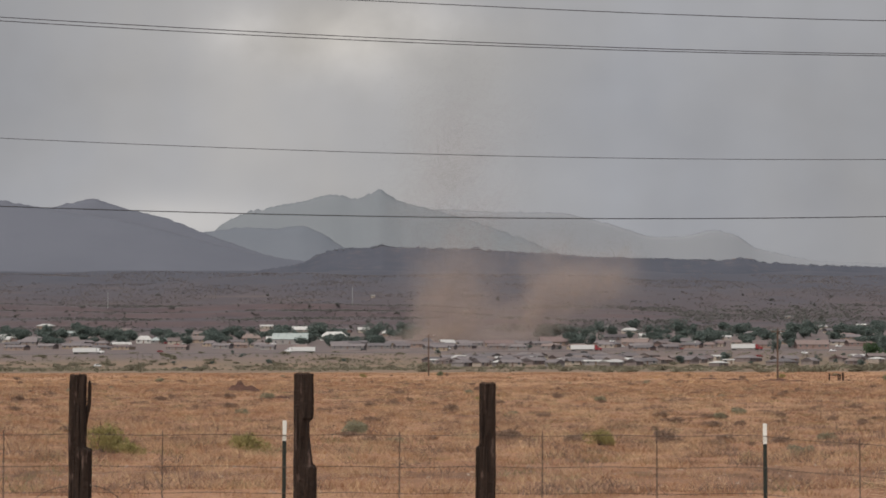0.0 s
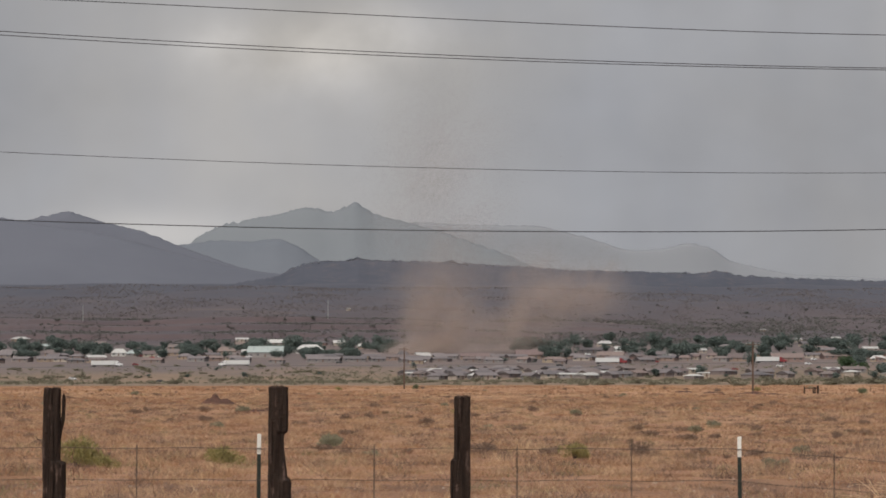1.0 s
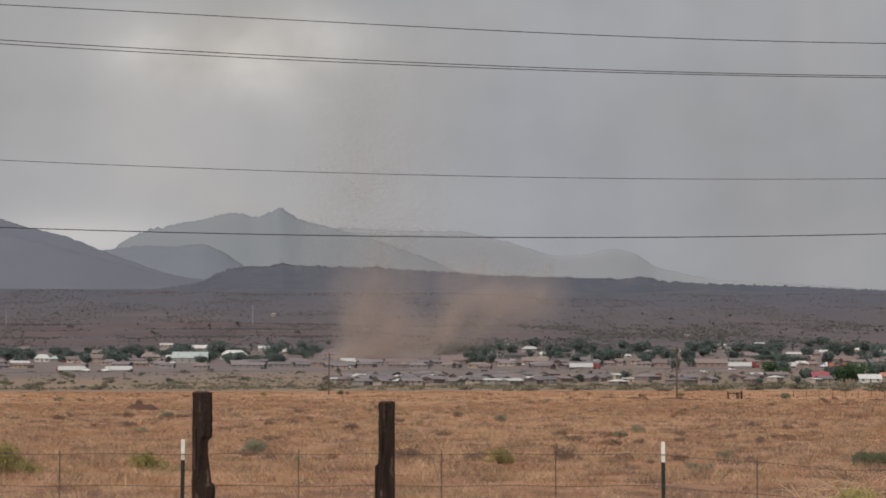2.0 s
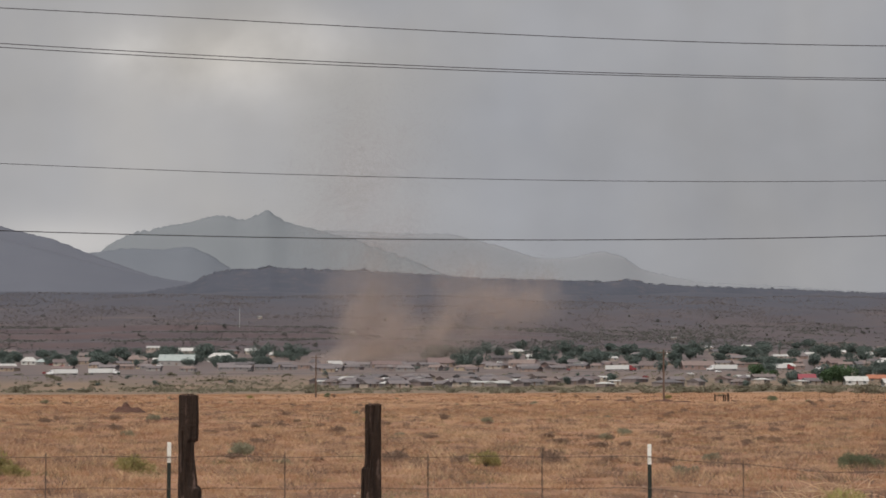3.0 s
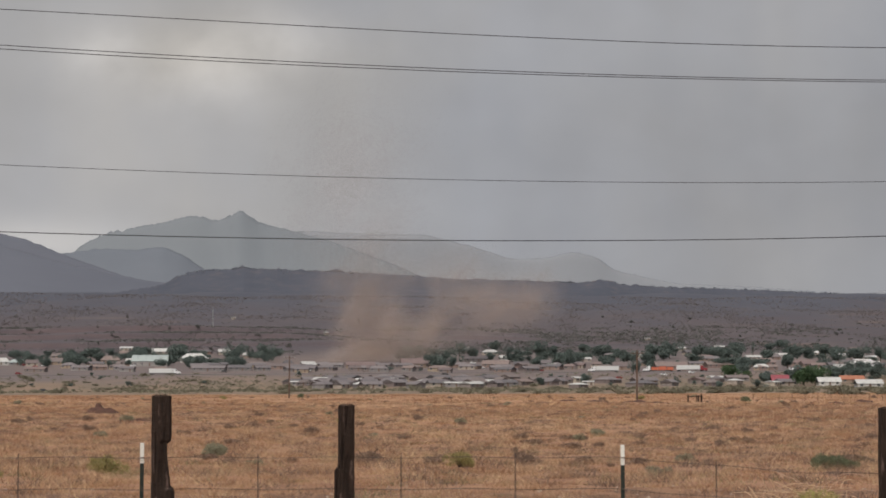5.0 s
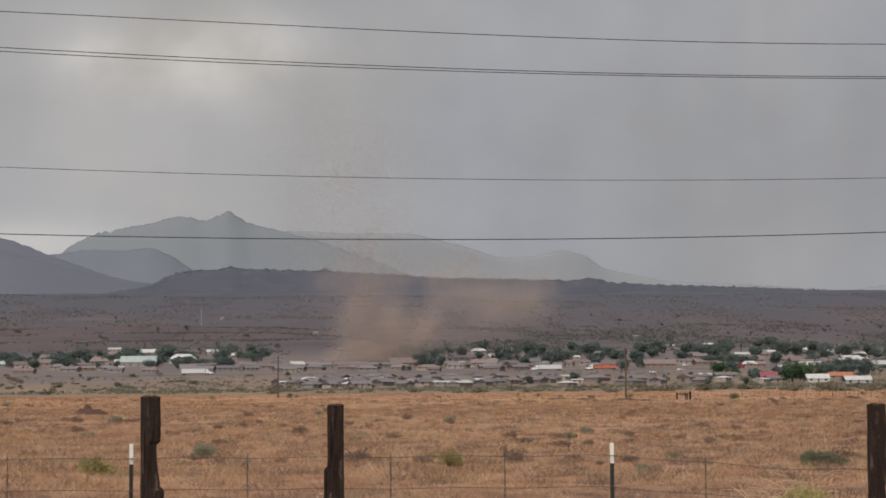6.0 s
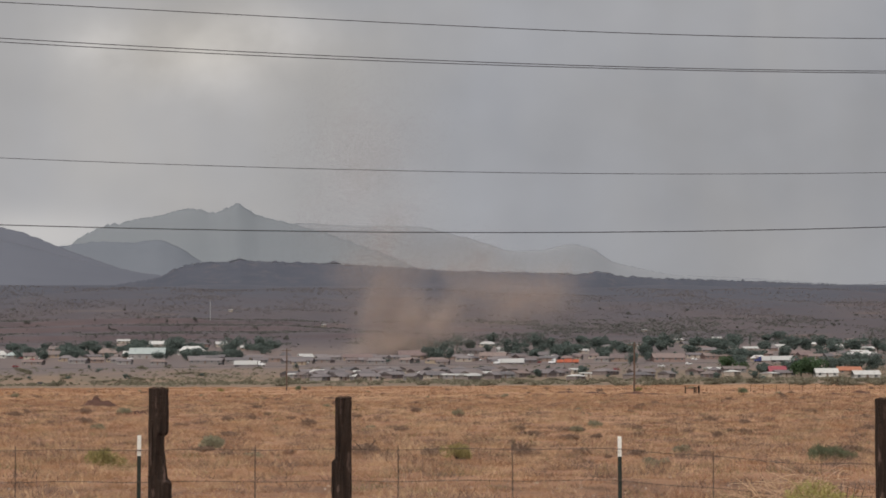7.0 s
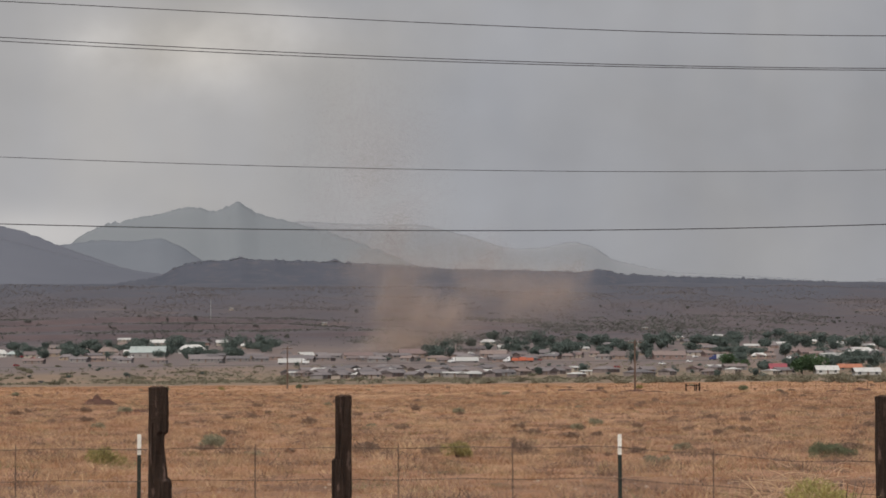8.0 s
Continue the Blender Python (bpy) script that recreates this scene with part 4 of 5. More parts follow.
def town_house(u, v, wide, high, wall, roof, hip=False, name="house", turn=0.0):
    """wide, high: what it takes up in steps of bearing and rise at its place."""
    p = where(u, v)
    s = K * p.y
    h = max(2.0, high * s * 0.42)
    return house(p, wide * s, min(14.0, max(6.0, wide * s * 0.6)), h, max(0.5 if roof == 2 else 1.7, high * s - h), wall, roof, turn, hip, name, windows=max(1, min(4, int(wide * s / 5))))


for row in (
        (-723, 45, 42, 12, 3, 0), (-664, 59, 30, 8, 3, 4), (-634, 46, 46, 11, 0, 1), (-528, 46, 26, 13, 4, 2), (-501, 46, 30, 10, 3, 4), (-439, 47, 34, 12, 0, 1), (-775, 47, 20, 10, 1, 2),
        (-339, 49, 34, 14, 0, 3), (-311, 72, 22, 7, 1, 2), (-251, 66, 30, 10, 1, 2), (-269, 45, 62, 19, 3, 4), (-192, 52, 46, 15, 4, 2), (-207, 62, 12, 10, 1, 2), (-140, 66, 20, 9, 1, 2), (-98, 60, 16, 9, 0, 2),
        (-166, 36, 58, 10, 3, 0), (-112, 37, 40, 10, 3, 7), (-80, 42, 44, 9, 0, 0), (-40, 40, 50, 10, 2, 1), (0, 38, 60, 10, 3, 7),
        (50, 42, 40, 9, 3, 0), (100, 42, 50, 11, 0, 3), (150, 42, 40, 9, 3, 0), (197, 43, 50, 16, 0, 3), (233, 46, 30, 10, 2, 1),
        (305, 54, 40, 9, 3, 0), (330, 66, 28, 9, 1, 2), (362, 56, 30, 9, 4, 2), (340, 44, 46, 12, 2, 3), (395, 44, 44, 10, 3, 7), (288, 40, 30, 10, 1, 0),
        (480, 58, 24, 11, 2, 5), (494, 54, 30, 8, 1, 2), (430, 46, 40, 11, 3, 0), (565, 40, 32, 13, 0, 1), (604, 62, 22, 7, 1, 2), (652, 40, 56, 14, 2, 3), (740, 44, 52, 11, 2, 3), (672, 74, 14, 7, 1, 2), (740, 76, 16, 7, 1, 2),
        (700, 46, 30, 9, 1, 0), (800, 58, 26, 8, 1, 2), (850, 62, 22, 8, 4, 2), (905, 66, 24, 8, 1, 2), (960, 62, 28, 8, 4, 2), (1010, 58, 24, 8, 1, 2), (880, 48, 50, 11, 2, 3), (940, 46, 44, 10, 0, 1), (1000, 46, 54, 10, 1, 2), (820, 48, 40, 10, 2, 3),
        # nearer row below the road
        (-5, 11, 34, 8, 3, 2), (25, 10, 40, 9, 3, 0), (68, 10, 44, 11, 3, 0), (112, 9, 46, 12, 3, 7), (160, 10, 46, 10, 3, 0), (204, 10, 18, 6, 3, 2), (225, 11, 40, 11, 2, 0), (268, 9, 40, 9, 3, 2),
        (304, 11, 44, 10, 3, 1), (340, 9, 30, 8, 1, 0), (385, 12, 46, 10, 2, 3), (430, 14, 50, 9, 3, 0), (505, 12, 20, 7, 1, 2), (540, 16, 50, 9, 3, 0), (600, 9, 60, 8, 3, 7), (650, 11, 36, 8, 1, 0), (700, 16, 40, 9, 2, 3), (735, 18, 30, 10, 0, 0), (770, 20, 40, 8, 3, 1)):
    low = row[1] < 20 and row[5] != 2
    town_house(*row[:4], 5 if low else row[4], row[5], hip=(row[0] * 7) % 3 == 0, turn=48 + (row[0] * 13) % 19 if low else ((row[0] * 13) % 17) - 8)
town_house(848, 13, 30, 18, 1, 5)
town_house(936, 12, 40, 15, 4, 2, name="metal_barn")
town_house(977, 17, 42, 13, 0, 6)
town_house(1008, 8, 46, 15, 4, 2, name="metal_barn")
rnd = random.Random(77)
for i in range(85):
    u = rnd.uniform(-1000, 1300)
    v = rnd.choice((rnd.uniform(52, 72), rnd.uniform(38, 52), rnd.uniform(36, 46)))
    if -120 < u < 170 and v > 46:
        continue
    town_house(u, v, rnd.uniform(16, 34), rnd.uniform(7, 11), rnd.choice((0, 0, 1, 2, 2, 3)), rnd.choice((0, 0, 1, 2, 3, 3, 7)), rnd.random() < 0.4, turn=rnd.uniform(-30, 30))

rnd = random.Random(78)
for i in range(76):
    u, v = (rnd.uniform(-25, 370) if i < 60 else rnd.uniform(370, 900)), rnd.uniform(6, 21)
    town_house(u, v, rnd.uniform(24, 44), rnd.uniform(8, 11), rnd.choice((5, 5, 5, 3, 1)), rnd.choice((0, 0, 0, 7, 1, 2)), rnd.random() < 0.3, turn=rnd.choice((52, 58, 64, -56, 20)))
for i in range(44):
    u, v = rnd.uniform(-760, 560), rnd.uniform(33, 44)
    town_house(u, v, rnd.uniform(20, 40), rnd.uniform(5, 8), rnd.choice((5, 5, 3, 2, 0)), rnd.choice((0, 0, 7, 1, 3)), rnd.random() < 0.4, turn=rnd.uniform(-35, 35))
house(spot(530, 193.5, 3958), 30, 10, 3.0, 1.2, 2, 3, windows=4)
for u, v in ((40, 101), (-124, 128), (610, 92)):
    town_house(u, v, rnd.uniform(7, 9), 3, 1, 2)

TREES = [make_tree(s, h, r, M["leaf"], "dark green broadleaf tree among town houses") for s, h, r in ((1, 9.5, 5.6), (2, 8.5, 6.2), (3, 11, 5.4), (4, 8, 5.6))]
SPIRE = make_tree(5, 12, 1.7, M["leaf"], "tall narrow dark cypress among town houses", "cypress", 0.05)
BRIGHT = make_tree(6, 8.4, 5.4, M["leaf_bright"], "full green tree beside town houses", "tree", 0.08)
rnd = random.Random(12)
for i in range(118):
    u = rnd.uniform(-1050, 1300)
    if -75 < u < 150:
        continue
    v = rnd.choice((rnd.uniform(44, 56), rnd.uniform(52, 70), rnd.uniform(54, 80 if u > 0 else 68)))
    put(rnd.choice(TREES), where(u, v), rnd.uniform(0, 360), rnd.uniform(0.55, 1.15), rnd.uniform(0.65, 0.9))
for i in range(118):
    u = rnd.choice((rnd.uniform(-1000, -60), rnd.uniform(-860, -60), rnd.uniform(140, 1150)))
    put(rnd.choice(TREES), where(u, rnd.uniform(40, 60)), rnd.uniform(0, 360), rnd.uniform(0.55, 1.15), rnd.uniform(0.75, 1.05))
for i in range(24):
    put(rnd.choice(TREES), where(rnd.uniform(-780, 1300), rnd.uniform(8, 40)), rnd.uniform(0, 360), rnd.uniform(0.2, 0.45), 0.9)
for u, v, s in ((-640, 52, 1.3), (-675, 50, 1.3), (-610, 52, 1.1), (-575, 46, 1.5), (-555, 46, 1.4), (-745, 50, 1.3), (-700, 56, 1.2), (-415, 50, 1.2), (-405, 46, 1.3), (-295, 50, 1.3), (-285, 60, 1.2), (-225, 55, 1.5), (-215, 66, 1.2), (-122, 50, 1.3), (-118, 58, 1.2), (-70, 55, 1.4), (-55, 58, 1.2),
                (175, 54, 1.2), (200, 58, 1.4), (225, 56, 1.5), (250, 50, 1.3), (262, 42, 1.1), (300, 58, 1.2), (336, 70, 1.3), (420, 60, 1.4), (455, 45, 1.6), (470, 42, 1.4), (440, 60, 1.3), (525, 62, 1.5), (575, 50, 1.4), (620, 58, 1.6), (650, 60, 1.6), (700, 60, 1.4), (735, 60, 1.5), (770, 60, 1.2),
                (880, 58, 1.5), (900, 56, 1.4), (930, 60, 1.4), (985, 58, 1.5), (1030, 55, 1.3), (820, 16, 0.9), (868, 18, 1.0), (890, 14, 1.3), (905, 16, 1.2), (958, 22, 1.0), (985, 24, 1.1), (1020, 22, 1.1), (420, 12, 0.6), (500, 14, 0.8), (455, 18, 0.6), (775, 30, 1.2), (590, 34, 0.9), (945, 25, 1.2), (970, 28, 1.2), (1000, 27, 1.3), (1030, 26, 1.2), (835, 15, 0.9), (740, 6, 0.5), (810, 5, 0.5)):
    put(TREES[int(abs(u)) % 4], where(u, v), u * 3.0, s * (1.0 if u < 0 else 0.88), 0.9)
for u, v, s in ((-105, 60, 0.9), (-98, 60, 1.0), (-90, 60, 0.8), (674, 68, 0.9), (860, 70, 1.0), (540, 70, 0.8), (800, 66, 0.9), (585, 32, 0.8), (1005, 66, 0.9)):
    put(SPIRE, where(u, v), u * 3.0, s)
for u, v, s in ((762, 22, 1.1), (892, 12, 1.3), (912, 13, 1.1), (790, 24, 0.6)):
    put(BRIGHT, where(u, v), u, s)
drop_proto(*TREES, SPIRE, BRIGHT)

# dark junipers scattered up the slope behind the town
JUNIPERS = [make_bush(90 + i, 2.6, h, M["juniper"], "dusky juniper on the dry slope behind town", "juniper", n=420, fine=0.085, group="slope junipers") for i, h in enumerate((2.4, 3.2, 3.8))]
for i in range(260):
    u = rnd.uniform(-900, 1300)
    v = 72 + 62 * rnd.random() ** (1.7 if u > 150 else 1.0)
    if rnd.random() > (1.0 if u > 150 else 0.45) or noise.noise((u / 60.0, v / 9.0, 5.0)) < -0.12:
        continue
    put(rnd.choice(JUNIPERS), where(u, v), rnd.uniform(0, 360), rnd.uniform(0.5, 1.25), rnd.uniform(0.8, 1.1))
drop_proto(*JUNIPERS)

# green scrub between the range and the road
SCRUB = [make_bush(70 + i, 2.4, h, M["scrub_leaf"], "grey-green desert shrub on bare ground", "shrub", n=260, fine=0.11, group="desert shrubs") for i, h in enumerate((1.6, 2.0, 2.5))]
rnd = random.Random(15)
for i in range(330):
    v = rnd.choice((rnd.uniform(-4, 8), rnd.uniform(-3, 30)))
    u = rnd.uniform(-1000, 1300)
    if u > -40 and v > 14:
        continue
    put(rnd.choice(SCRUB), where(u, v), rnd.uniform(0, 360), rnd.uniform(0.5, 1.9), rnd.uniform(0.5, 0.8))
drop_proto(*SCRUB)


def scrub_stuff(name, y0, y1, count, size, mat, label, seed):
    """Shrubs too many to count: little clumps of leaf flakes all over a slope."""
    rng = np.random.default_rng(seed)
    y = np.sqrt(rng.uniform(y0 * y0, y1 * y1, count * 2))
    x = y * rng.uniform(-0.27, 0.34, count * 2)
    keep = np.array([noise.noise((a / 90.0, b / 260.0, 6.0)) + 0.7 * noise.noise((a / 25.0, b / 60.0, 1.0)) for a, b in zip(x, y)]) + rng.normal(0, 0.2, count * 2) > 0.0
    x, y = x[keep][:count], y[keep][:count]
    z = np.array([land(a, b) for a, b in zip(x, y)])
    per = 9
    s = np.repeat(rng.uniform(0.4, 1.4, len(x)) * size, per)
    c = np.repeat(np.c_[x, y, z], per, axis=0) + rng.normal(0, 1, (len(x) * per, 3)) * np.c_[s * 0.6, s * 0.6, s * 0.2] + np.c_[s * 0, s * 0, s * 0.35]
    tagged(new(name, triangles(name, flakes(rng, c, s * 0.5), mat)), label, "scrub", kind="stuff")


scrub_stuff("slope_scrub", 2130, 3560, 32000, 1.0, M["slope_leaf"], "scrub dotted over the red-brown slope, paled for haze", 8)
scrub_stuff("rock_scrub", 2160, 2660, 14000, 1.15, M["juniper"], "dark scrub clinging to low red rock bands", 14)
scrub_stuff("lowland_scrub", 830, 1660, 6500, 0.8, M["scrub_leaf"], "low grey-green scrub on bare ground", 9)


def crest_trees():
    """Junipers along the rim of the mesa."""
    rng = np.random.default_rng(19)
    u = np.concatenate([rng.uniform(-240, 1150, 420), rng.normal(-112, 9, 60), rng.normal(62, 12, 50), rng.normal(470, 8, 20), rng.normal(960, 12, 30)])
    c, s = [], []
    deps = bpy.context.evaluated_depsgraph_get()
    for a in u:
        x, y = a * K * 3945, 3945.0
        hit = scene.ray_cast(deps, (x, y, 2000), (0, 0, -1))
        if hit[0]:
            r = rng.uniform(0.5, 1.6)
            for _ in range(14):
                c.append(np.array(hit[1]) + rng.normal(0, 1, 3) * (r * 0.6, r * 0.6, r * 0.4) + (0, 0, r * 0.5))
                s.append(r * 0.55)
    tagged(new("mesa_juniper", triangles("mesa_juniper", flakes(rng, np.array(c), np.array(s)), M["rim_leaf"])), "juniper scrub lining the mesa rim, paled blue for haze", "scrub", kind="stuff")


crest_trees()


# ---- road ----
M["asphalt"] = material("sun_bleached_asphalt", (0.125, 0.112, 0.112), 0.9, spots=((0.08, (0.095, 0.088, 0.09), 0.4, 0.65, (0.3, 1, 1)),))
g = Geo()
xs = np.linspace(-850, 850, 60)
for y0, y1 in ((1681, 1694), (1706, 1719)):
    n = len(g.v)
    for x in xs:
        z = road_height(x)
        g.v += [(x, y0 - 1.5, z - 1.5), (x, y0, z), (x, y1, z), (x, y1 + 1.5, z - 1.5)]
    g.f += [(n + i * 4 + k, n + i * 4 + 4 + k, n + i * 4 + 5 + k, n + i * 4 + 1 + k) for i in range(len(xs) - 1) for k in range(3)]
tagged(new("road", g.mesh("road", M["asphalt"])), "grey divided highway crossing the town", "road", kind="structure")

M["truck_white"] = material("white_truck_panel", (0.58, 0.58, 0.57), 0.45, spots=((0.4, (0.5, 0.49, 0.48), 0.5, 0.75, (0.3, 1, 1)),))
M["truck_orange"] = material("orange_load_cover", (0.52, 0.14, 0.08), 0.6, spots=((0.5, (0.45, 0.2, 0.12), 0.5, 0.7, ONE),))
M["cab_red"] = material("red_cab_paint", (0.24, 0.04, 0.045), 0.35)
M["cab_white"] = material("white_cab_paint", (0.68, 0.68, 0.68), 0.35)
M["cab_blue"] = material("blue_cab_paint", (0.05, 0.06, 0.16), 0.35)
M["rubber"] = material("black_tyre_rubber", (0.02, 0.02, 0.02), 0.9)
M["steel_dark"] = material("dark_chassis_steel", (0.05, 0.05, 0.052), 0.6, 0.4)


def truck(cab, box, label, flip, load=False):
    """A semi-trailer truck, nose along +x, its middle at the origin."""
    ob = thing("semi_truck", label, "truck", "highway trucks")
    g = Geo()
    if load:
        g.box(-10.5, 5.2, -1.25, 1.25, 1.15, 1.45)
        g.box(-10.2, -6.0, -1.2, 1.2, 1.45, 3.1)
        g.box(-5.4, -0.4, -1.2, 1.2, 1.45, 3.5)
        g.box(0.1, 4.6, -1.2, 1.2, 1.45, 3.0)
    else:
        g.box(-10.5, 5.2, -1.28, 1.28, 1.15, 4.05)
        g.box(-10.55, -10.4, -1.3, 1.3, 1.1, 4.1)
        g.box(5.1, 5.25, -1.3, 1.3, 1.1, 4.1)
    part("trailer", g, box, ob)
    g = Geo()
    g.box(-9.5, 9.6, -0.5, 0.5, 0.75, 1.1)
    g.box(3.0, 3.3, -1.0, 1.0, 0.3, 1.1)
    part("chassis", g, M["steel_dark"], ob)
    g = Geo()
    side = [(5.7, 0.7), (10.4, 0.7), (10.5, 1.9), (8.7, 2.15), (8.2, 3.0), (7.6, 3.4), (6.4, 3.9), (5.7, 3.9)]
    n = len(side)
    g.v = [(x, y, z) for y in (-1.15, 1.15) for x, z in side]
    g.f = [tuple(range(n)), tuple(reversed(range(n, 2 * n)))] + [(k, k + n, (k + 1) % n + n, (k + 1) % n) for k in range(n)]
    body = part("cab", g, cab, ob)
    for y in (-1.18, 1.15):
        g = Geo()
        g.box(7.2, 8.15, y, y + 0.03, 2.2, 2.95)
        part("window", g, M["pane"], body)
    g = Geo()
    g.add([(8.72, -1.0, 2.2), (8.72, 1.0, 2.2), (8.24, 1.0, 3.0), (8.24, -1.0, 3.0)], [(0, 1, 2, 3)])
    part("windscreen", g, M["pane"], body)
    for x in (-9.4, -8.1, 6.2, 7.4, 9.6):
        for y in (-1.0, 1.0):
            g = Geo()
            g.wheel(x, y, 0.52, 0.52, 0.45)
            part("wheel", g, M["rubber"], ob)
    ob["turn"] = 180.0 if flip else 0.0
    return ob


TRUCKS = [  # cab, box, label, runs to the left, bearing of its middle at the start, bearing a second
    (truck(M["cab_white"], M["truck_white"], "white semi truck with white trailer on the highway", False), False, -626, 76.5),
    (truck(M["cab_white"], M["truck_white"], "white semi truck driving with a white box trailer", True), True, -253, -72.5),
    (truck(M["cab_red"], M["truck_white"], "semi truck with red cab and white trailer", False), False, 254, 87.3),
    (truck(M["cab_red"], M["truck_white"], "white box trailer truck with dark red cab", False), False, 538, 86.8),
    (truck(M["cab_white"], M["truck_white"], "white semi truck with long white trailer", True), True, 942, -82.0),
    (truck(M["cab_white"], M["truck_orange"], "flatbed truck with orange covered load", True, True), True, 1040, -82.0),
    (truck(M["cab_blue"], M["truck_white"], "semi truck with blue cab and white trailer", True), True, 1408, -82.0),
]


def car(u, v, tone, label, turn=0.0):
    p = where(u, v)
    ob = thing("car", label, "car", "parked cars", Matrix.Translation(p) @ pose(0, 0, 0, 0, 0, turn))
    g = Geo()
    side = [(-2.2, 0.35), (2.2, 0.35), (2.25, 0.85), (1.2, 0.98), (0.7, 1.5), (-1.3, 1.52), (-1.9, 1.0), (-2.25, 0.9)]
    n = len(side)
    g.v = [(x, y, z) for y in (-0.88, 0.88) for x, z in side]
    g.f = [tuple(range(n)), tuple(reversed(range(n, 2 * n)))] + [(k, k + n, (k + 1) % n + n, (k + 1) % n) for k in range(n)]
    body = part("body", g, tone, ob)
    for y in (-0.9, 0.88):
        g = Geo()
        g.box(-1.2, 0.65, y, y + 0.02, 1.02, 1.42)
        part("window", g, M["pane"], body)
    for x in (-1.4, 1.4):
        for y in (-0.8, 0.8):
            g = Geo()
            g.wheel(x, y, 0.33, 0.33, 0.2, 10)
            part("wheel", g, M["rubber"], ob)


rnd = random.Random(29)
for u, v in ((-470, 42), (-488, 45), (-455, 44), (-300, 44), (-375, 43), (15, 36), (-22, 36), (60, 42), (140, 36), (180, 40), (230, 38), (316, 41), (290, 41), (400, 36), (420, 37), (640, 30), (690, 34), (-455, -1), (-610, 4), (-500, 30), (345, 36), (360, 52), (300, 50), (700, 42), (870, 40), (760, 44), (560, 24), (250, 30), (-140, 34), (880, 42), (915, 40)):
    car(u, v, rnd.choice((M["cab_white"], M["cab_white"], M["cab_white"], M["steel_dark"], M["cab_red"])), "small parked car beside town houses", rnd.uniform(-40, 40))


def mast(u, v, high):
    p = where(u, v)
    ob = thing("radio_mast", "thin grey radio mast on the far slope", "mast", "masts", Matrix.Translation(p))
    g = Geo()
    for a in range(3):
        x, y = 0.35 * math.cos(a * 2.1), 0.35 * math.sin(a * 2.1)
        g.tube([(x, y, -1), (x * 0.5, y * 0.5, high)], 0.14, 5)
    part("lattice", g, M["porcelain"], ob)
    g = Geo()
    g.tube([(0, 0, high), (0, 0, high * 1.1)], 0.08, 5)
    part("antenna", g, M["porcelain"], ob)


mast(-593, 108, 15)
mast(-160, 112, 19)


# ---- dust ----
def dust_material(name, cover, colour=(0.64, 0.535, 0.475)):
    m = bpy.data.materials.new(name)
    m.use_nodes = True
    nt = m.node_tree
    nt.nodes.remove(nt.nodes["Principled BSDF"])
    tone = (*colour, 1)
    d, t, c = nt.nodes.new("ShaderNodeBsdfDiffuse"), nt.nodes.new("ShaderNodeBsdfTranslucent"), nt.nodes.new("ShaderNodeBsdfTransparent")
    d.inputs[0].default_value = t.inputs[0].default_value = tone
    a, b = nt.nodes.new("ShaderNodeMixShader"), nt.nodes.new("ShaderNodeMixShader")
    a.inputs[0].default_value, b.inputs[0].default_value = 0.5, cover
    nt.links.new(d.outputs[0], a.inputs[1])
    nt.links.new(t.outputs[0], a.inputs[2])
    nt.links.new(c.outputs[0], b.inputs[1])
    nt.links.new(a.outputs[0], b.inputs[2])
    nt.links.new(b.outputs[0], nt.nodes["Material Output"].inputs[0])
    return m


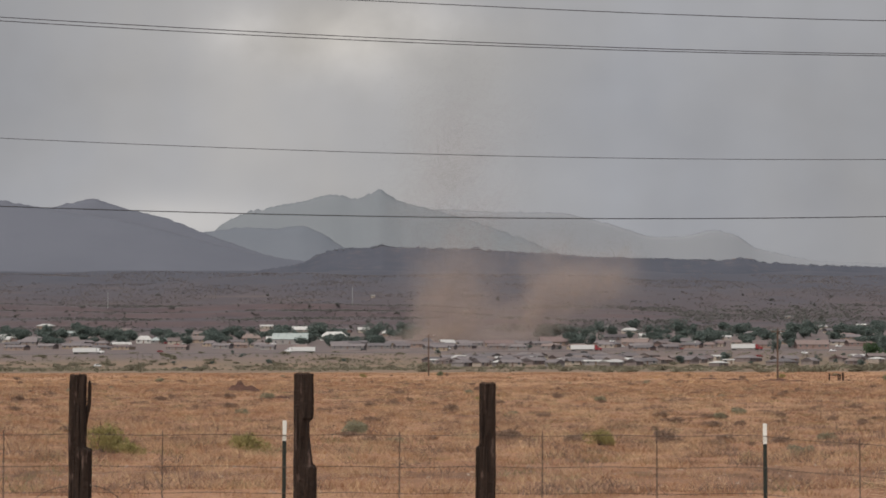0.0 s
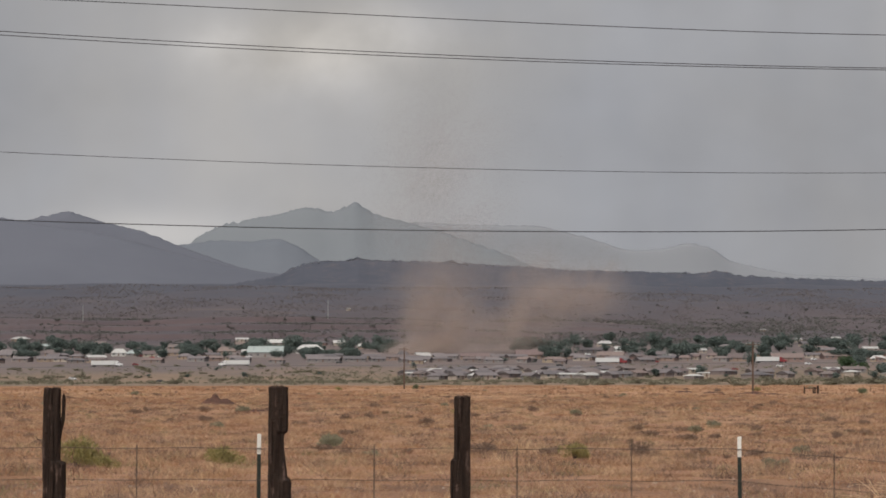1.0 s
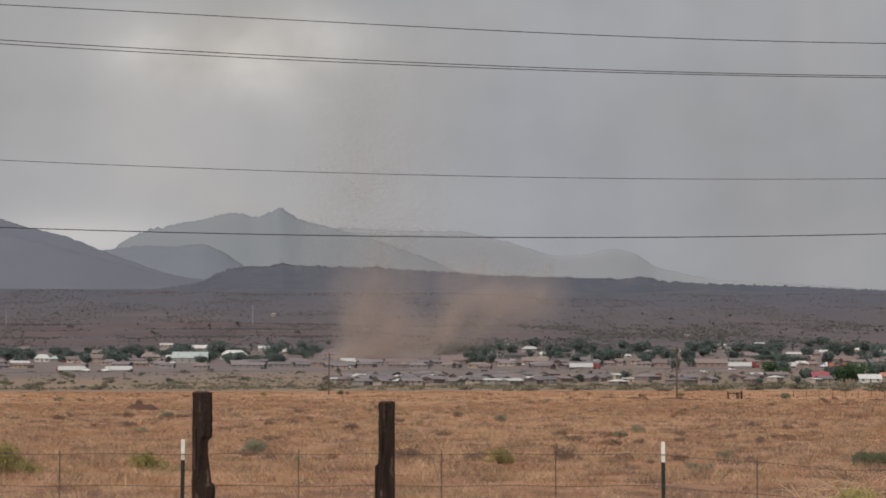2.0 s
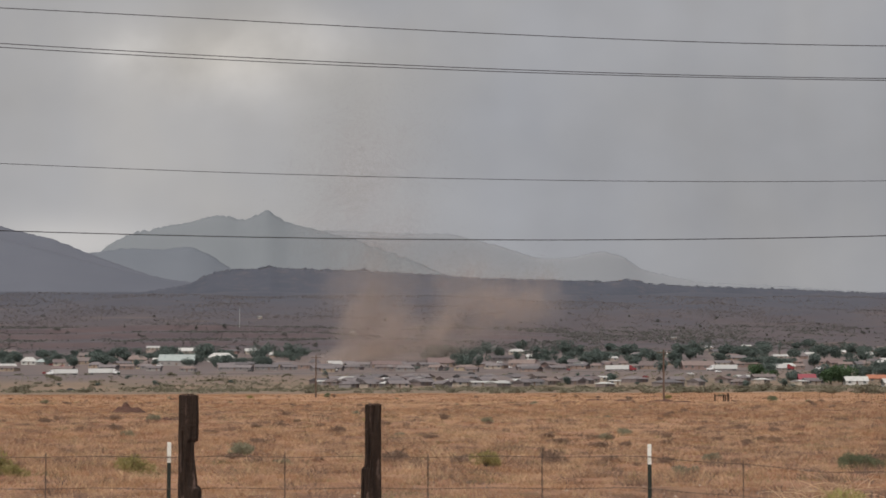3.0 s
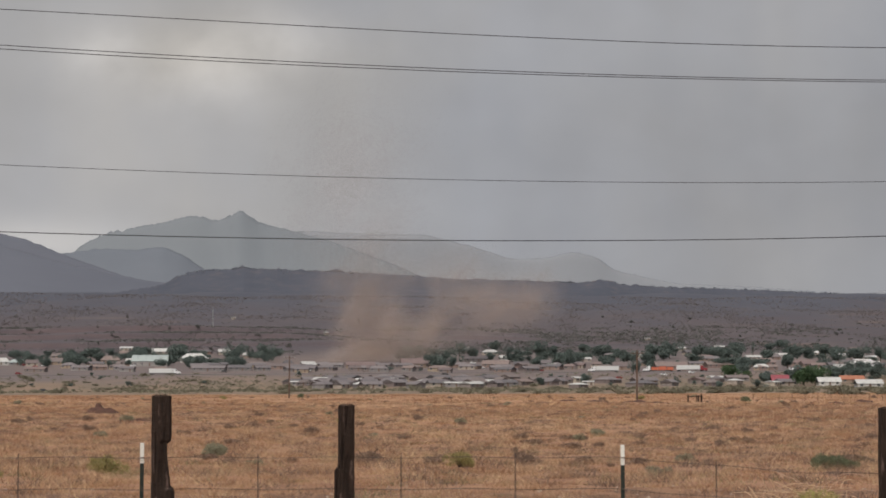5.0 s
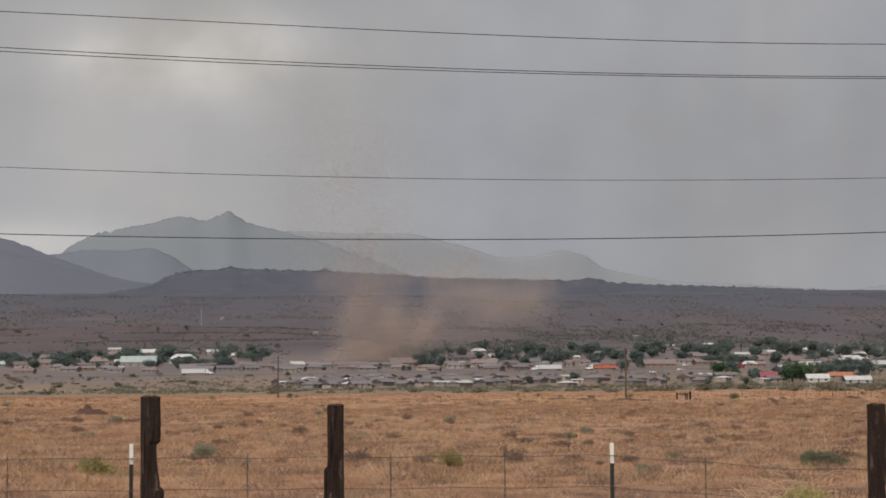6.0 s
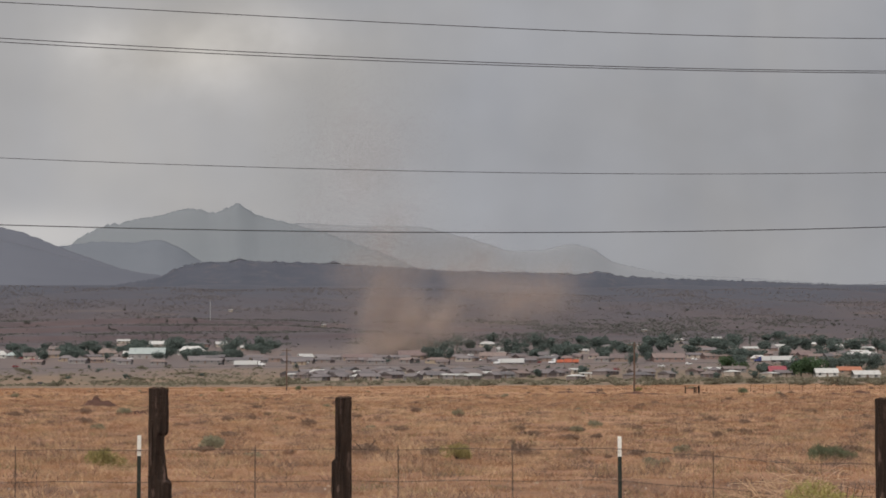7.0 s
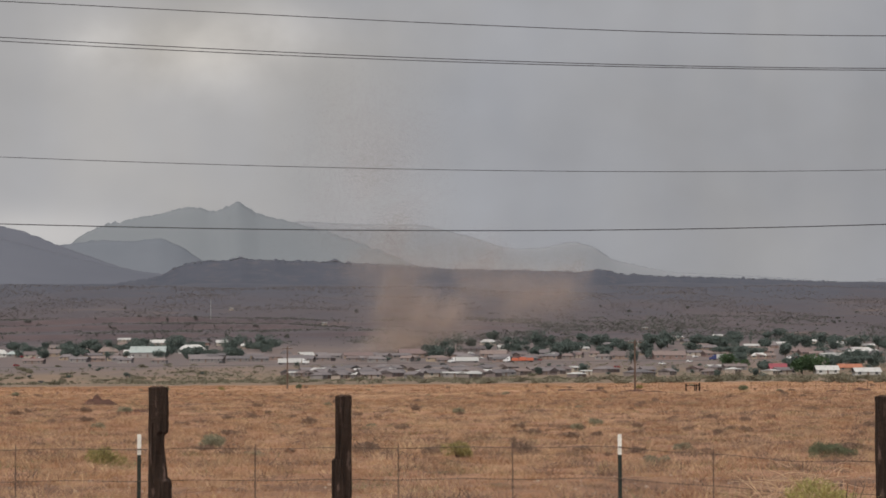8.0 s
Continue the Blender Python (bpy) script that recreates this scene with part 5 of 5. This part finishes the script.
M["dust"] = dust_material("airborne_dust", 0.36)
M["dust_thin"] = dust_material("thin_airborne_dust", 0.15)
DUST_D = 1930.0
dust = thing("dust_plume", "brown dust plume blowing up from bare lots", "dust cloud", "", Matrix.Translation(spot(0, 52, DUST_D)))
PUFFS = [  # bearing, rise, half width, half height, thickness, drift and climb in the clip
    (4, 66, 58, 22, 0.85, 176, 4), (-8, 104, 46, 62, 0.50, 180, 14), (50, 92, 64, 48, 0.46, 172, 18), (-36, 60, 46, 13, 0.35, 178, 3),
    (150, 100, 60, 44, 0.48, 98, 14), (228, 138, 68, 46, 0.48, 165, 8), (300, 160, 50, 46, 0.46, 165, 0), (190, 176, 84, 50, 0.34, 130, 16),
    (20, 176, 80, 70, 0.34, 140, 24), (110, 66, 70, 18, 0.36, 100, 3), (30, 290, 110, 110, 0.12, 110, 30), (10, 420, 120, 100, 0.06, 90, 20)]


def dust_puff(i, ru, rv, thick):
    """A drifting puff: a loose swarm of grains, gathered in wisps."""
    rng = np.random.default_rng(300 + i)
    s = K * DUST_D
    sx, sz = ru * s / 1.6, rv * s / 1.6
    grain, cover, mat = (0.19, 0.36, M["dust"]) if thick > 0.35 else (0.23, 0.15, M["dust_thin"])
    n = int(2 * math.pi * sx * sz * thick / (0.65 * grain * grain * cover) * 1.25)
    wisps = 60
    c = rng.normal(0, 0.85, (wisps, 3))
    c = c[(c ** 2).sum(1) < 4.5]
    wide = rng.uniform(0.22, 0.6, (len(c), 1)) * np.array([[0.8, 0.8, 1.2]])
    k = rng.choice(len(c), n, p=(lambda q: q / q.sum())(rng.uniform(0.3, 1.6, len(c)) * wide[:, 0]))
    q = rng.normal(0, 1, (n, 3))
    q[:, 0] += 0.5 * q[:, 2]
    p = (c[k] + q * wide[k]) * np.array([sx, sx * 0.7, sz])
    return part("dust_puff", triangles("dust_puff", flakes(rng, p, grain), mat), None, dust)


PUFF_OBJECTS = [dust_puff(i, q[2], q[3], q[4]) for i, q in enumerate(PUFFS)]


# ---- what moves ----
def motions():
    times = [k * 0.25 for k in range(33)]
    for ob, left, start, speed in TRUCKS:
        y = 1712.5 if left else 1687.5
        rows = []
        for t in times:
            x = (start + speed * t) * K * y
            rows.append((t, pose(x, y, road_height(x) + 0.01, 0, -0.464 if not left else 0.464, 180 if left else 0)))
        walk(ob, rows)
    s = K * DUST_D
    for i, (ob, q) in enumerate(zip(PUFF_OBJECTS, PUFFS)):
        rows = []
        for t in times[::2]:
            f = t / 8.0
            rows.append((t, pose((q[0] + q[5] * f) * s, 6.0 * math.sin(i * 2.0), (q[1] - 52 + q[6] * f) * s, 0, (4 + 2 * (i % 3)) * f, 0)))
        walk(ob, rows)


motions()
